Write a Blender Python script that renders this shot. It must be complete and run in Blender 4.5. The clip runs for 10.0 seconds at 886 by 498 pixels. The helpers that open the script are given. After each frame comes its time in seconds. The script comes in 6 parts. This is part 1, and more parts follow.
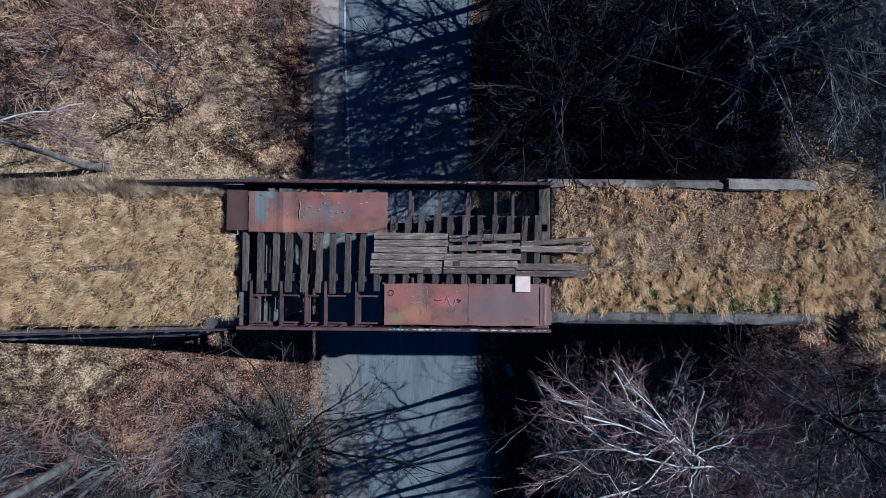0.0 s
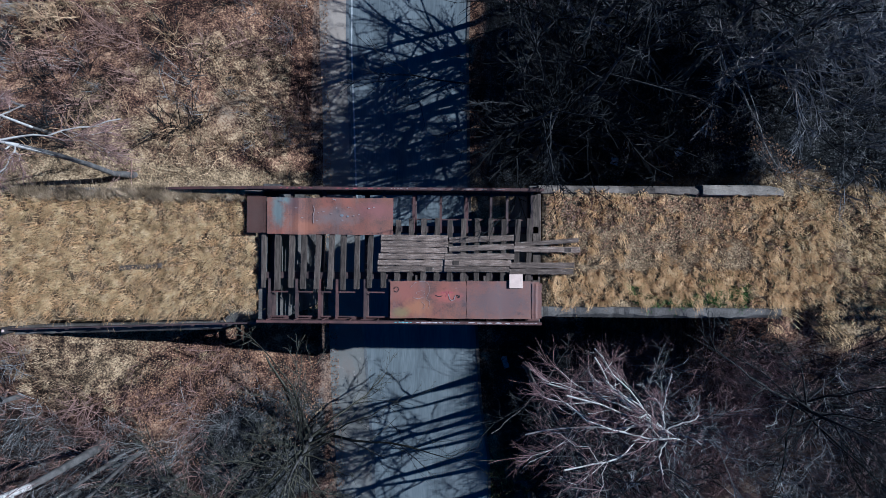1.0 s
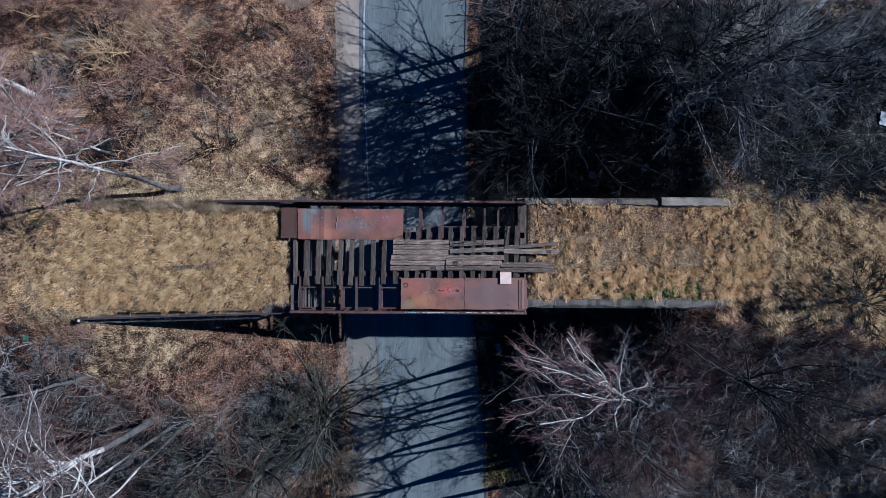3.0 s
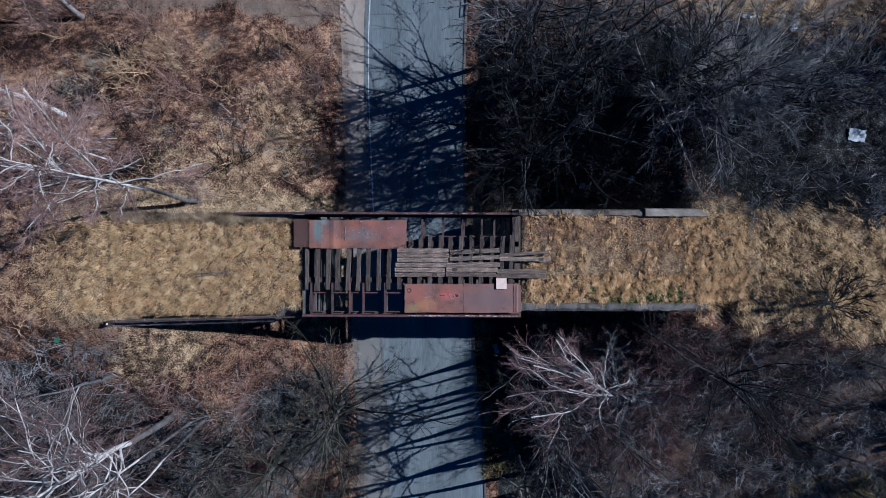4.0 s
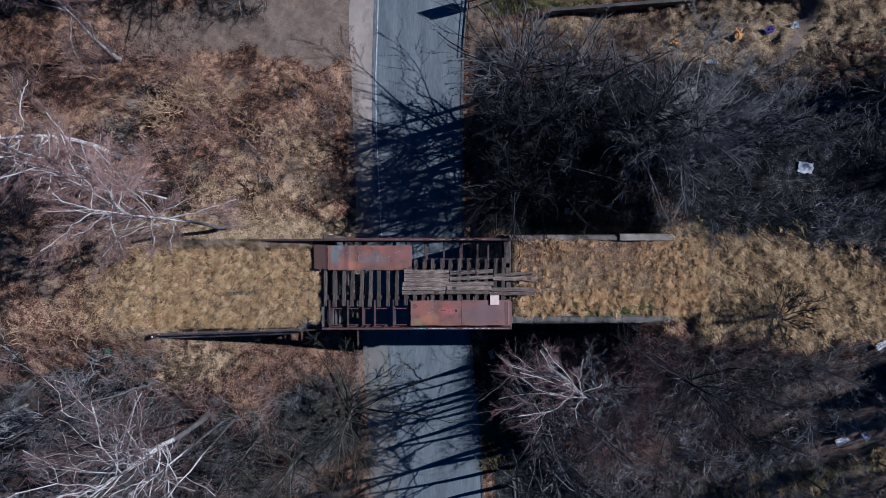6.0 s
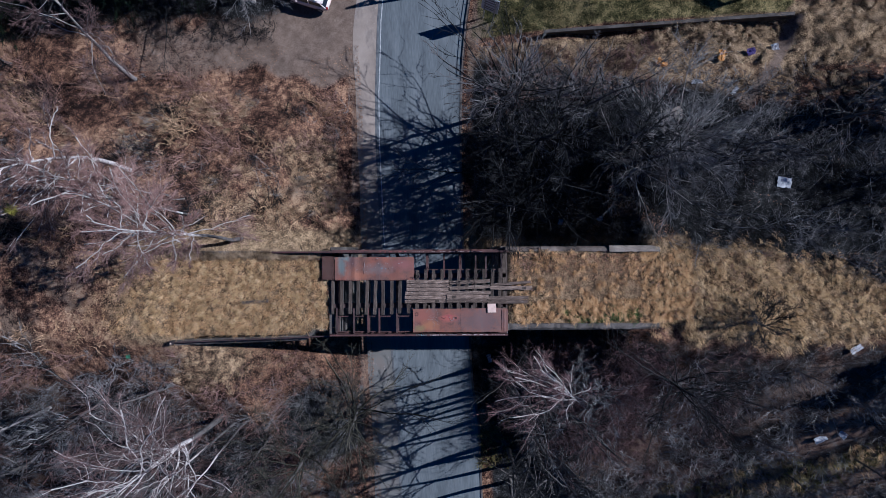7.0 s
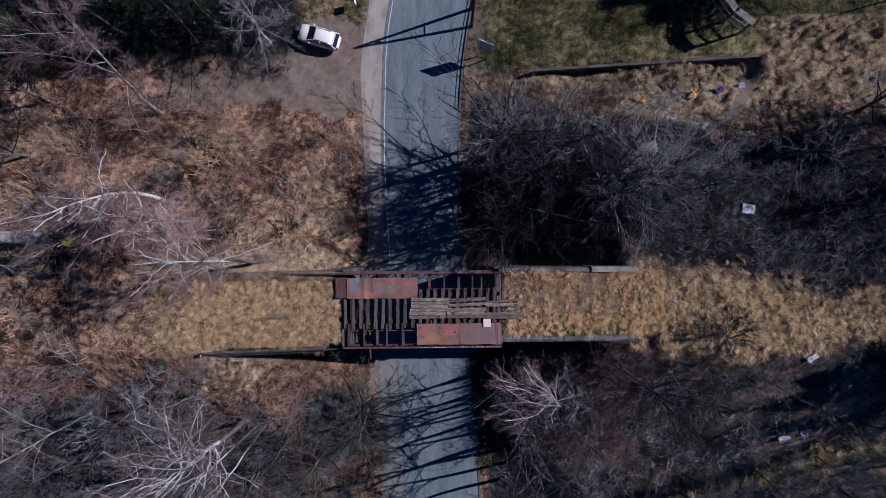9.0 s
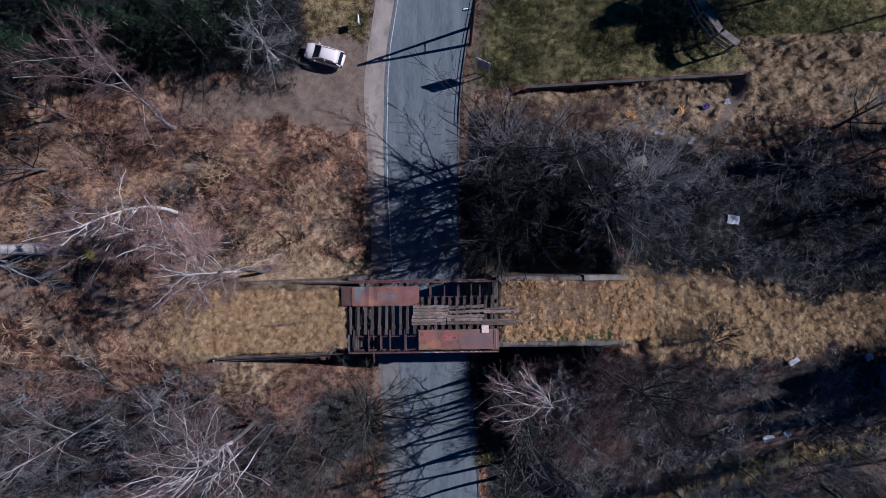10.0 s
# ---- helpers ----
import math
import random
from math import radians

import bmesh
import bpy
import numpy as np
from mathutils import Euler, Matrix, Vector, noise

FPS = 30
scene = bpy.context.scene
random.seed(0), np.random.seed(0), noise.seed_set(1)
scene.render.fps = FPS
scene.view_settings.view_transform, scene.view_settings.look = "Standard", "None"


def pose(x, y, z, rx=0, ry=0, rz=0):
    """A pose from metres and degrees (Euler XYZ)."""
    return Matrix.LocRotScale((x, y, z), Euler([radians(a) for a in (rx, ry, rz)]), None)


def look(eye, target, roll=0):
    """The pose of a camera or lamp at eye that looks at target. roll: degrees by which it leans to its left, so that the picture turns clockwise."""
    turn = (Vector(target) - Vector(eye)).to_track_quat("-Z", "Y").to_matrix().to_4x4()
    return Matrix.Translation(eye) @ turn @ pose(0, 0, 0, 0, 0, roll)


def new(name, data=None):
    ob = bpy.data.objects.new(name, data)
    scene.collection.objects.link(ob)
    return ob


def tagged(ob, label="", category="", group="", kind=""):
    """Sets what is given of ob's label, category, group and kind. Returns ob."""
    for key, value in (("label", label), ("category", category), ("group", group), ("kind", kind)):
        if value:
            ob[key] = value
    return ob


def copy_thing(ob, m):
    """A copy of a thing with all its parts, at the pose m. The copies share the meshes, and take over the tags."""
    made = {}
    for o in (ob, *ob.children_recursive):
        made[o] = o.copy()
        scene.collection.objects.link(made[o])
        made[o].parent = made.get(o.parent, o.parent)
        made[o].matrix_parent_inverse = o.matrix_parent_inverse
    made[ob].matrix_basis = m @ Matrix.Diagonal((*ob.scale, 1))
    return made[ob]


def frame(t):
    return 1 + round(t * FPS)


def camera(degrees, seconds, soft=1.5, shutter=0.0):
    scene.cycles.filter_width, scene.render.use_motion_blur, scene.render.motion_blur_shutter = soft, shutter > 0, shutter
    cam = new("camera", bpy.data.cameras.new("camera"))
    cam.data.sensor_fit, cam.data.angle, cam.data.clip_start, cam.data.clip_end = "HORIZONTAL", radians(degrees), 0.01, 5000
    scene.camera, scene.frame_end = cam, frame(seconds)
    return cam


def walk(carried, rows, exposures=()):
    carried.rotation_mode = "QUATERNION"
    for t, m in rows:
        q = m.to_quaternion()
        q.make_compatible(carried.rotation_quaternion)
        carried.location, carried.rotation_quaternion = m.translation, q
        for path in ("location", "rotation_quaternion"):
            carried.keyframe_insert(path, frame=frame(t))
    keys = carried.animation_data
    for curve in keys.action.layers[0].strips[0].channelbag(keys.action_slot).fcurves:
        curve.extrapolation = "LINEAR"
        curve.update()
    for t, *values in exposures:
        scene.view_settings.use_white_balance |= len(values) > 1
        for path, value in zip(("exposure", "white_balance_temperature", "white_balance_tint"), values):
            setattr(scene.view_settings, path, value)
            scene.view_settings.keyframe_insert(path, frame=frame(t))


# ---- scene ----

# ------------------------------------------------------------------ camera
# seconds, point straight below the picture's middle at half height (x, y), eye height, tilt, heading
FLIGHT = [
    (0.0, -0.02, 0.161, 32.39, 0.50, 0.58), (0.5, -0.03, 0.165, 33.50, 0.47, 0.54), (1.0, -0.045, 0.175, 34.72, 0.44, 0.50),
    (1.5, -0.06, 0.182, 35.98, 0.41, 0.46), (2.0, -0.08, 0.184, 37.26, 0.38, 0.43), (2.5, -0.115, 0.190, 38.54, 0.34, 0.39),
    (4.0, -0.16, 0.726, 42.30, 0.24, 0.19), (4.5, -0.18, 1.016, 43.55, 0.20, 0.10), (5.0, -0.19, 1.335, 44.80, 0.16, 0.04),
    (5.5, -0.20, 1.700, 46.04, 0.11, -0.03), (7.0, -0.22, 2.836, 49.72, 0.0, -0.26), (7.5, -0.22, 3.241, 50.94, 0.0, -0.32),
    (8.0, -0.22, 3.655, 52.16, 0.0, -0.39), (8.5, -0.225, 4.075, 53.38, 0.0, -0.45), (9.0, -0.23, 4.480, 54.61, 0.0, -0.52),
    (9.5, -0.235, 4.885, 55.85, 0.0, -0.58), (10.0, -0.24, 5.282, 57.10, 0.0, -0.65),
]
cam = camera(73.7, 10.0, soft=0.55)
walk(cam, [(t, pose(x, y - math.tan(radians(tilt)) * (z - 5), z, tilt, 0, head)) for t, x, y, z, tilt, head in FLIGHT],
     exposures=[(0.0, 0.8, 3750, 5), (5.0, 0.63, 3880, 10), (10.0, 0.5, 4030, 17)])

# ------------------------------------------------------------------ sky and sun
SUN_EL, SUN_AZ = radians(38.5), math.atan2(0.966, 0.258)
world = bpy.data.worlds.new("sky")
scene.world = world
world.use_nodes = True
wn = world.node_tree
sky = wn.nodes.new("ShaderNodeTexSky")
sky.sky_type, sky.sun_disc, sky.sun_elevation, sky.sun_rotation = "NISHITA", False, SUN_EL, SUN_AZ
deep = wn.nodes.new("ShaderNodeHueSaturation")          # deep blue of a clear winter sky
deep.inputs["Saturation"].default_value = 1.4
wn.links.new(sky.outputs[0], deep.inputs["Color"])
wn.links.new(deep.outputs[0], wn.nodes["Background"].inputs[0])
wn.nodes["Background"].inputs[1].default_value = 0.018
sky.ozone_density, sky.dust_density = 6.0, 0.2
sun_way = Vector((math.sin(SUN_AZ) * math.cos(SUN_EL), math.cos(SUN_AZ) * math.cos(SUN_EL), math.sin(SUN_EL)))
sun = new("sun", bpy.data.lights.new("sun", "SUN"))
sun.data.energy, sun.data.angle, sun.data.color = 5.0, radians(0.5), (1.0, 0.745, 0.465)
sun.matrix_world = look(sun_way * 200, (0, 0, 0))


# ------------------------------------------------------------------ materials
def material(name, cols, scale=3.0, fine=40.0, rough=0.9, metal=0.0, bump=0.3, island=0.0, stretch=(1, 1, 1), pos=(0.3, 0.5, 0.7), spec=0.3, fine_mix=0.35):
    """Two scales of noise over a ramp of colours, with fine relief; island: how much single pieces differ."""
    m = bpy.data.materials.new(name)
    m.use_nodes = True
    nt = m.node_tree
    N, L = nt.nodes, nt.links
    b = N["Principled BSDF"]
    tc = N.new("ShaderNodeTexCoord")
    oi = N.new("ShaderNodeObjectInfo")
    off = N.new("ShaderNodeVectorMath")
    off.operation = "MULTIPLY_ADD"
    off.inputs[1].default_value = stretch
    sh = N.new("ShaderNodeVectorMath")
    sh.operation = "SCALE"
    sh.inputs[0].default_value = (17.0, 31.0, 11.0)
    L.new(oi.outputs["Random"], sh.inputs["Scale"])
    L.new(tc.outputs["Object"], off.inputs[0])
    L.new(sh.outputs[0], off.inputs[2])
    n1, n2 = N.new("ShaderNodeTexNoise"), N.new("ShaderNodeTexNoise")
    for n, s in ((n1, scale), (n2, fine)):
        n.inputs["Scale"].default_value, n.inputs["Detail"].default_value = s, 5
        L.new(off.outputs[0], n.inputs["Vector"])
    mix = N.new("ShaderNodeMix")
    mix.inputs[0].default_value = fine_mix
    L.new(n1.outputs[0], mix.inputs[2])
    L.new(n2.outputs[0], mix.inputs[3])
    ramp = N.new("ShaderNodeValToRGB")
    els = ramp.color_ramp.elements
    while len(els) < len(cols):
        els.new(0.5)
    for e, c, p in zip(els, cols, [pos[0] + (pos[-1] - pos[0]) * k / max(1, len(cols) - 1) for k in range(len(cols))]):
        e.position, e.color = p, (*c, 1)
    L.new(mix.outputs[0], ramp.inputs[0])
    out = ramp.outputs[0]
    if island:
        geo = N.new("ShaderNodeNewGeometry")
        add = N.new("ShaderNodeMath")
        L.new(geo.outputs["Random Per Island"], add.inputs[0])
        L.new(oi.outputs["Random"], add.inputs[1])
        fr = N.new("ShaderNodeMath")
        fr.operation = "FRACT"
        L.new(add.outputs[0], fr.inputs[0])
        mr = N.new("ShaderNodeMapRange")
        mr.inputs[3].default_value, mr.inputs[4].default_value = 1 - island, 1 + island
        L.new(fr.outputs[0], mr.inputs[0])
        hsv = N.new("ShaderNodeHueSaturation")
        L.new(out, hsv.inputs["Color"])
        L.new(mr.outputs[0], hsv.inputs["Value"])
        out = hsv.outputs[0]
    L.new(out, b.inputs["Base Color"])
    b.inputs["Roughness"].default_value, b.inputs["Metallic"].default_value = rough, metal
    b.inputs["Specular IOR Level"].default_value = spec
    if bump:
        bp = N.new("ShaderNodeBump")
        bp.inputs["Strength"].default_value, bp.inputs["Distance"].default_value = bump, 0.02
        L.new(n2.outputs[0], bp.inputs["Height"])
        L.new(bp.outputs[0], b.inputs["Normal"])
    return m


M_RUST = material("rusty_steel", [(0.03, 0.018, 0.017), (0.07, 0.036, 0.032), (0.125, 0.055, 0.045)], 1.6, 25, 0.75, 0.0, 0.3, 0.25)
M_PLATE = material("rusty_plate", [(0.07, 0.043, 0.038), (0.125, 0.066, 0.05), (0.185, 0.083, 0.054), (0.155, 0.105, 0.09)], 1.1, 18, 0.6, 0.0, 0.15, 0.1)


def add_rust_blooms(m, blooms):
    """Lays ragged patches of other rust tones over a sheet."""
    N, L = m.node_tree.nodes, m.node_tree.links
    b = N["Principled BSDF"]
    tc = N.new("ShaderNodeTexCoord")
    for scale, stretch, lo, hi, colour, seed in blooms:
        mp, nz, mr, mx = (N.new("ShaderNode" + k) for k in ("Mapping", "TexNoise", "MapRange", "Mix"))
        mp.inputs["Scale"].default_value, mp.inputs["Location"].default_value = stretch, (seed, seed * 2, 0)
        nz.inputs["Scale"].default_value, nz.inputs["Detail"].default_value, nz.inputs["Roughness"].default_value = scale, 7, 0.65
        mr.inputs[1].default_value, mr.inputs[2].default_value = lo, hi
        mx.data_type = "RGBA"
        L.new(tc.outputs["Object"], mp.inputs[0])
        L.new(mp.outputs[0], nz.inputs["Vector"])
        L.new(nz.outputs[0], mr.inputs[0])
        L.new(mr.outputs[0], mx.inputs[0])
        L.new(b.inputs["Base Color"].links[0].from_socket, mx.inputs[6])
        mx.inputs[7].default_value = (*colour, 1)
        L.new(mx.outputs[2], b.inputs["Base Color"])


add_rust_blooms(M_PLATE, ((0.6, (1, 1, 1), 0.5, 0.75, (0.23, 0.085, 0.055), 1.0), (0.7, (2.2, 0.3, 1), 0.55, 0.75, (0.15, 0.108, 0.098), 4.0),
                          (1.6, (1, 1, 1), 0.6, 0.72, (0.05, 0.032, 0.032), 7.0), (5.0, (1, 1, 1), 0.68, 0.74, (0.3, 0.24, 0.23), 2.0)))


def add_washes(m, washes):
    """Lays soft washes of old paint and fresh rust at set places (x, y, half width, half height, colour)."""
    N, L = m.node_tree.nodes, m.node_tree.links
    b = N["Principled BSDF"]
    geo, nz = N.new("ShaderNodeNewGeometry"), N.new("ShaderNodeTexNoise")
    nz.inputs["Scale"].default_value, nz.inputs["Detail"].default_value, nz.inputs["Roughness"].default_value = 3.5, 6, 0.7
    L.new(geo.outputs["Position"], nz.inputs["Vector"])
    for x, y, rx, ry, colour in washes:
        sub, scl, ln, ad, mr, mx = (N.new("ShaderNode" + k) for k in ("VectorMath", "VectorMath", "VectorMath", "Math", "MapRange", "Mix"))
        sub.operation, scl.operation, ln.operation = "SUBTRACT", "MULTIPLY", "LENGTH"
        sub.inputs[1].default_value, scl.inputs[1].default_value = (x, y, 0), (1 / rx, 1 / ry, 0)
        L.new(geo.outputs["Position"], sub.inputs[0])
        L.new(sub.outputs[0], scl.inputs[0])
        L.new(scl.outputs[0], ln.inputs[0])
        ad.operation = "MULTIPLY_ADD"
        L.new(nz.outputs[0], ad.inputs[0])
        ad.inputs[1].default_value = -2.2
        L.new(ln.outputs["Value"], ad.inputs[2])
        mr.inputs[1].default_value, mr.inputs[2].default_value, mr.inputs[3].default_value, mr.inputs[4].default_value = -0.7, 0.35, 0.8, 0.0
        L.new(ad.outputs[0], mr.inputs[0])
        mx.data_type = "RGBA"
        L.new(mr.outputs[0], mx.inputs[0])
        L.new(b.inputs["Base Color"].links[0].from_socket, mx.inputs[6])
        mx.inputs[7].default_value = (*colour, 1)
        L.new(mx.outputs[2], b.inputs["Base Color"])


add_washes(M_PLATE, ((2.4, -2.1, 1.7, 0.8, (0.12, 0.083, 0.08)), (-1.6, -1.75, 0.6, 0.5, (0.23, 0.088, 0.062)), (-1.14, -2.4, 0.5, 0.35, (0.29, 0.13, 0.06)),
                     (-1.85, -2.6, 0.35, 0.2, (0.2, 0.15, 0.065)), (0.15, -1.88, 0.5, 0.22, (0.31, 0.09, 0.07)), (-7.15, 1.75, 0.26, 0.7, (0.15, 0.185, 0.18)),
                     (-5.9, 1.05, 0.55, 0.28, (0.26, 0.11, 0.06)), (-4.7, 1.5, 0.9, 0.35, (0.145, 0.112, 0.105)), (-6.75, 2.2, 0.25, 0.2, (0.12, 0.2, 0.2)), (-2.9, 1.8, 0.8, 0.4, (0.2, 0.085, 0.075)), (-6.5, 2.1, 0.3, 0.5, (0.1, 0.06, 0.06)), (-8.1, 1.5, 0.5, 1.1, (0.16, 0.098, 0.08))))
M_DARKSTEEL = material("dark_weathered_steel", [(0.018, 0.014, 0.014), (0.05, 0.032, 0.03), (0.1, 0.06, 0.05)], 2.5, 30, 0.7, 0.0, 0.3, 0.2)
M_TIE = material("creosoted_timber", [(0.021, 0.016, 0.012), (0.06, 0.046, 0.036), (0.13, 0.101, 0.08)], 2.0, 30, 0.95, 0, 0.6, 0.25, stretch=(6, 1, 3))
M_PLANK = material("weathered_plank", [(0.036, 0.025, 0.018), (0.145, 0.106, 0.08), (0.36, 0.275, 0.215)], 2.0, 26, 0.95, 0, 0.6, 0.4, stretch=(1, 9, 5), fine_mix=0.5)
add_rust_blooms(M_PLANK, ((1.3, (0.5, 3, 1), 0.5, 0.68, (0.055, 0.041, 0.032), 3.0), (5.0, (0.6, 2, 1), 0.62, 0.72, (0.42, 0.365, 0.31), 5.0), (1.0, (1, 1, 1), 0.58, 0.7, (0.13, 0.08, 0.06), 8.0)))
M_CONC = material("old_concrete", [(0.08, 0.066, 0.052), (0.2, 0.17, 0.138), (0.34, 0.297, 0.245)], 0.9, 14, 0.95, 0, 0.5)
M_CONC_BROWN = material("brown_stained_concrete", [(0.045, 0.036, 0.029), (0.12, 0.098, 0.08), (0.23, 0.192, 0.16)], 0.9, 14, 0.95, 0, 0.5)
M_CONC_DARK = material("mossy_concrete", [(0.033, 0.028, 0.024), (0.085, 0.074, 0.064), (0.165, 0.146, 0.128)], 0.9, 14, 0.95, 0, 0.5)
M_ROAD = material("asphalt", [(0.064, 0.071, 0.077), (0.112, 0.123, 0.129), (0.168, 0.18, 0.186)], 0.8, 9, 0.9, 0, 0.2, stretch=(1.3, 0.14, 1), fine_mix=0.4)
M_WALK = material("worn_pavement", [(0.19, 0.155, 0.122), (0.275, 0.228, 0.182), (0.35, 0.297, 0.24)], 0.5, 25, 0.95, 0, 0.2)


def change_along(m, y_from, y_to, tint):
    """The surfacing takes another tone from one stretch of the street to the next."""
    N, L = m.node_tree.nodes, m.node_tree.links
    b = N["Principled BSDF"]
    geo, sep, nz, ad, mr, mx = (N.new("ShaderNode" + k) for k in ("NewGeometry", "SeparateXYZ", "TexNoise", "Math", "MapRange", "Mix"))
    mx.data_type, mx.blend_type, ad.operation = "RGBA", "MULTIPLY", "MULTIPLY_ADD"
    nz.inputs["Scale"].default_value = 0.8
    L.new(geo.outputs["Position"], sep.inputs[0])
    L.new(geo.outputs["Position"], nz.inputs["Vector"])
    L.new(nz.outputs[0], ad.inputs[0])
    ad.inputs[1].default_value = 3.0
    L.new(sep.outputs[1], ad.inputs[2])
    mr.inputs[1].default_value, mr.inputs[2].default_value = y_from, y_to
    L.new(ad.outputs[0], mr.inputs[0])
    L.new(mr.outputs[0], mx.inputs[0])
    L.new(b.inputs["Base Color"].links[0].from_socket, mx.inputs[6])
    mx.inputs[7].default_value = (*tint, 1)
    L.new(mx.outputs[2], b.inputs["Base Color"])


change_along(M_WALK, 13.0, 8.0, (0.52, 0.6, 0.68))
add_rust_blooms(M_WALK, ((0.9, (1, 0.6, 1), 0.5, 0.7, (0.16, 0.135, 0.115), 3.0), (3.0, (1, 1, 1), 0.6, 0.75, (0.33, 0.285, 0.25), 6.0)))
add_rust_blooms(M_ROAD, ((0.5, (1, 0.35, 1), 0.54, 0.85, (0.17, 0.177, 0.18), 2.0), (0.6, (1, 0.5, 1), 0.56, 0.8, (0.065, 0.07, 0.076), 9.0)))
M_LINE = material("worn_road_paint", [(0.16, 0.165, 0.17), (0.34, 0.34, 0.335), (0.5, 0.5, 0.49)], 3, 20, 0.8, 0, 0.1)
M_KERB = material("kerb_stone", [(0.06, 0.062, 0.064), (0.11, 0.112, 0.115), (0.17, 0.172, 0.172)], 2, 20, 0.95)
M_WHITE = material("white_painted_board", [(0.5, 0.37, 0.295), (0.59, 0.445, 0.36), (0.65, 0.5, 0.41)], 4, 30, 0.8, 0, 0.1)
M_STRAW = material("dry_grass", [(0.155, 0.102, 0.046), (0.445, 0.308, 0.143), (0.66, 0.5, 0.28)], 2.2, 7, 1.0, 0, 0, 0.15, spec=0.05, fine_mix=0.25, pos=(0.3, 0.5, 0.7))
M_STRAW_WARM = material("orange_dry_grass", [(0.16, 0.093, 0.039), (0.47, 0.29, 0.124), (0.7, 0.495, 0.258)], 2.2, 7, 1.0, 0, 0, 0.15, spec=0.05, fine_mix=0.25)
M_STRAW_DULL = material("dull_dry_grass", [(0.085, 0.06, 0.033), (0.29, 0.21, 0.12), (0.5, 0.38, 0.235)], 1.8, 7, 1.0, 0, 0, 0.3, spec=0.05, fine_mix=0.25, pos=(0.34, 0.5, 0.66))
M_GREEN = material("green_grass", [(0.042, 0.043, 0.014), (0.125, 0.11, 0.038), (0.27, 0.21, 0.09)], 1.8, 7, 1.0, 0, 0, 0.4, spec=0.05, pos=(0.36, 0.5, 0.64))
M_LEAF = material("dead_leaves", [(0.08, 0.042, 0.026), (0.22, 0.128, 0.07), (0.38, 0.245, 0.145)], 0.35, 8, 1.0, 0, 0, 0.5, spec=0.05)
M_BIRCH = material("birch_bark", [(0.1, 0.09, 0.08), (0.4, 0.365, 0.33), (0.56, 0.52, 0.475)], 2.2, 14, 0.8, 0, 0.3, 0, stretch=(1, 1, 3), pos=(0.28, 0.5, 0.6))
M_BIRCH_DULL = material("grey_birch_bark", [(0.09, 0.08, 0.07), (0.28, 0.253, 0.226), (0.42, 0.388, 0.35)], 2.2, 14, 0.8, 0, 0.3, 0, stretch=(1, 1, 3), pos=(0.28, 0.5, 0.6))
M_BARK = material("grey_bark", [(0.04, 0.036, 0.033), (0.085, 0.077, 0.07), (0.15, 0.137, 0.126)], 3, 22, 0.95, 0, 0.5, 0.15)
M_BARK_PALE = material("pale_bark", [(0.11, 0.098, 0.088), (0.26, 0.235, 0.212), (0.42, 0.385, 0.35)], 3, 22, 0.95, 0, 0.5, 0.15)
M_TW_RED = material("reddish_twigs", [(0.11, 0.068, 0.053), (0.225, 0.14, 0.107), (0.38, 0.255, 0.2)], 0.4, 6, 0.9, 0, 0, 0.4, spec=0.1)
M_TW_GREY = material("grey_twigs", [(0.07, 0.067, 0.065), (0.165, 0.158, 0.153), (0.34, 0.328, 0.318)], 0.4, 6, 0.9, 0, 0, 0.45, spec=0.1)
# near-black twigs: naturally dark shrubs, and grey ones with shade painted in
M_TW_DARK_SHADE = material("dark_shaded_twigs", [(0.006, 0.006, 0.006), (0.015, 0.015, 0.015), (0.05, 0.049, 0.048)], 0.4, 6, 0.9, 0, 0, 0.5, spec=0.1)
M_TW_BIRCH = material("dark_red_twigs", [(0.06, 0.04, 0.036), (0.12, 0.08, 0.071), (0.21, 0.148, 0.132)], 0.4, 6, 0.9, 0, 0, 0.4, spec=0.1)
M_TW_ROSY = material("rosy_tan_twigs", [(0.095, 0.058, 0.047), (0.185, 0.114, 0.093), (0.3, 0.2, 0.165)], 0.4, 6, 0.9, 0, 0, 0.4, spec=0.1)
M_TW_MAROON = material("maroon_twigs", [(0.06, 0.037, 0.036), (0.13, 0.081, 0.077), (0.235, 0.156, 0.148)], 0.4, 6, 0.9, 0, 0, 0.4, spec=0.1)
M_TW_BROWN = material("grey_brown_twigs", [(0.047, 0.044, 0.042), (0.108, 0.1, 0.096), (0.2, 0.187, 0.18)], 0.4, 6, 0.9, 0, 0, 0.4, spec=0.1)
M_TW_OLIVE = material("olive_twigs", [(0.018, 0.017, 0.012), (0.045, 0.042, 0.03), (0.115, 0.105, 0.076)], 0.4, 6, 0.9, 0, 0, 0.4, spec=0.1)
M_TW_TAN = material("tan_twigs", [(0.16, 0.105, 0.058), (0.36, 0.24, 0.13), (0.6, 0.44, 0.27)], 0.4, 6, 0.9, 0, 0, 0.4, spec=0.1)
M_FRESH = material("fresh_grass", [(0.03, 0.065, 0.015), (0.055, 0.115, 0.025), (0.1, 0.16, 0.05)], 0.8, 6, 1.0, 0, 0, 0.4, spec=0.05)
M_MOSS = material("mistletoe_leaves", [(0.12, 0.11, 0.02), (0.26, 0.24, 0.04), (0.4, 0.36, 0.09)], 0.8, 6, 1.0, 0, 0, 0.4, spec=0.05)
M_NEEDLE = material("spruce_needles", [(0.005, 0.009, 0.005), (0.013, 0.021, 0.01), (0.028, 0.04, 0.018)], 0.8, 8, 0.9, 0, 0, 0.4, spec=0.1)
M_CARPAINT = material("white_car_paint", [(0.66, 0.575, 0.52), (0.71, 0.625, 0.57)], 1, 10, 0.25, 0, 0, spec=0.5)
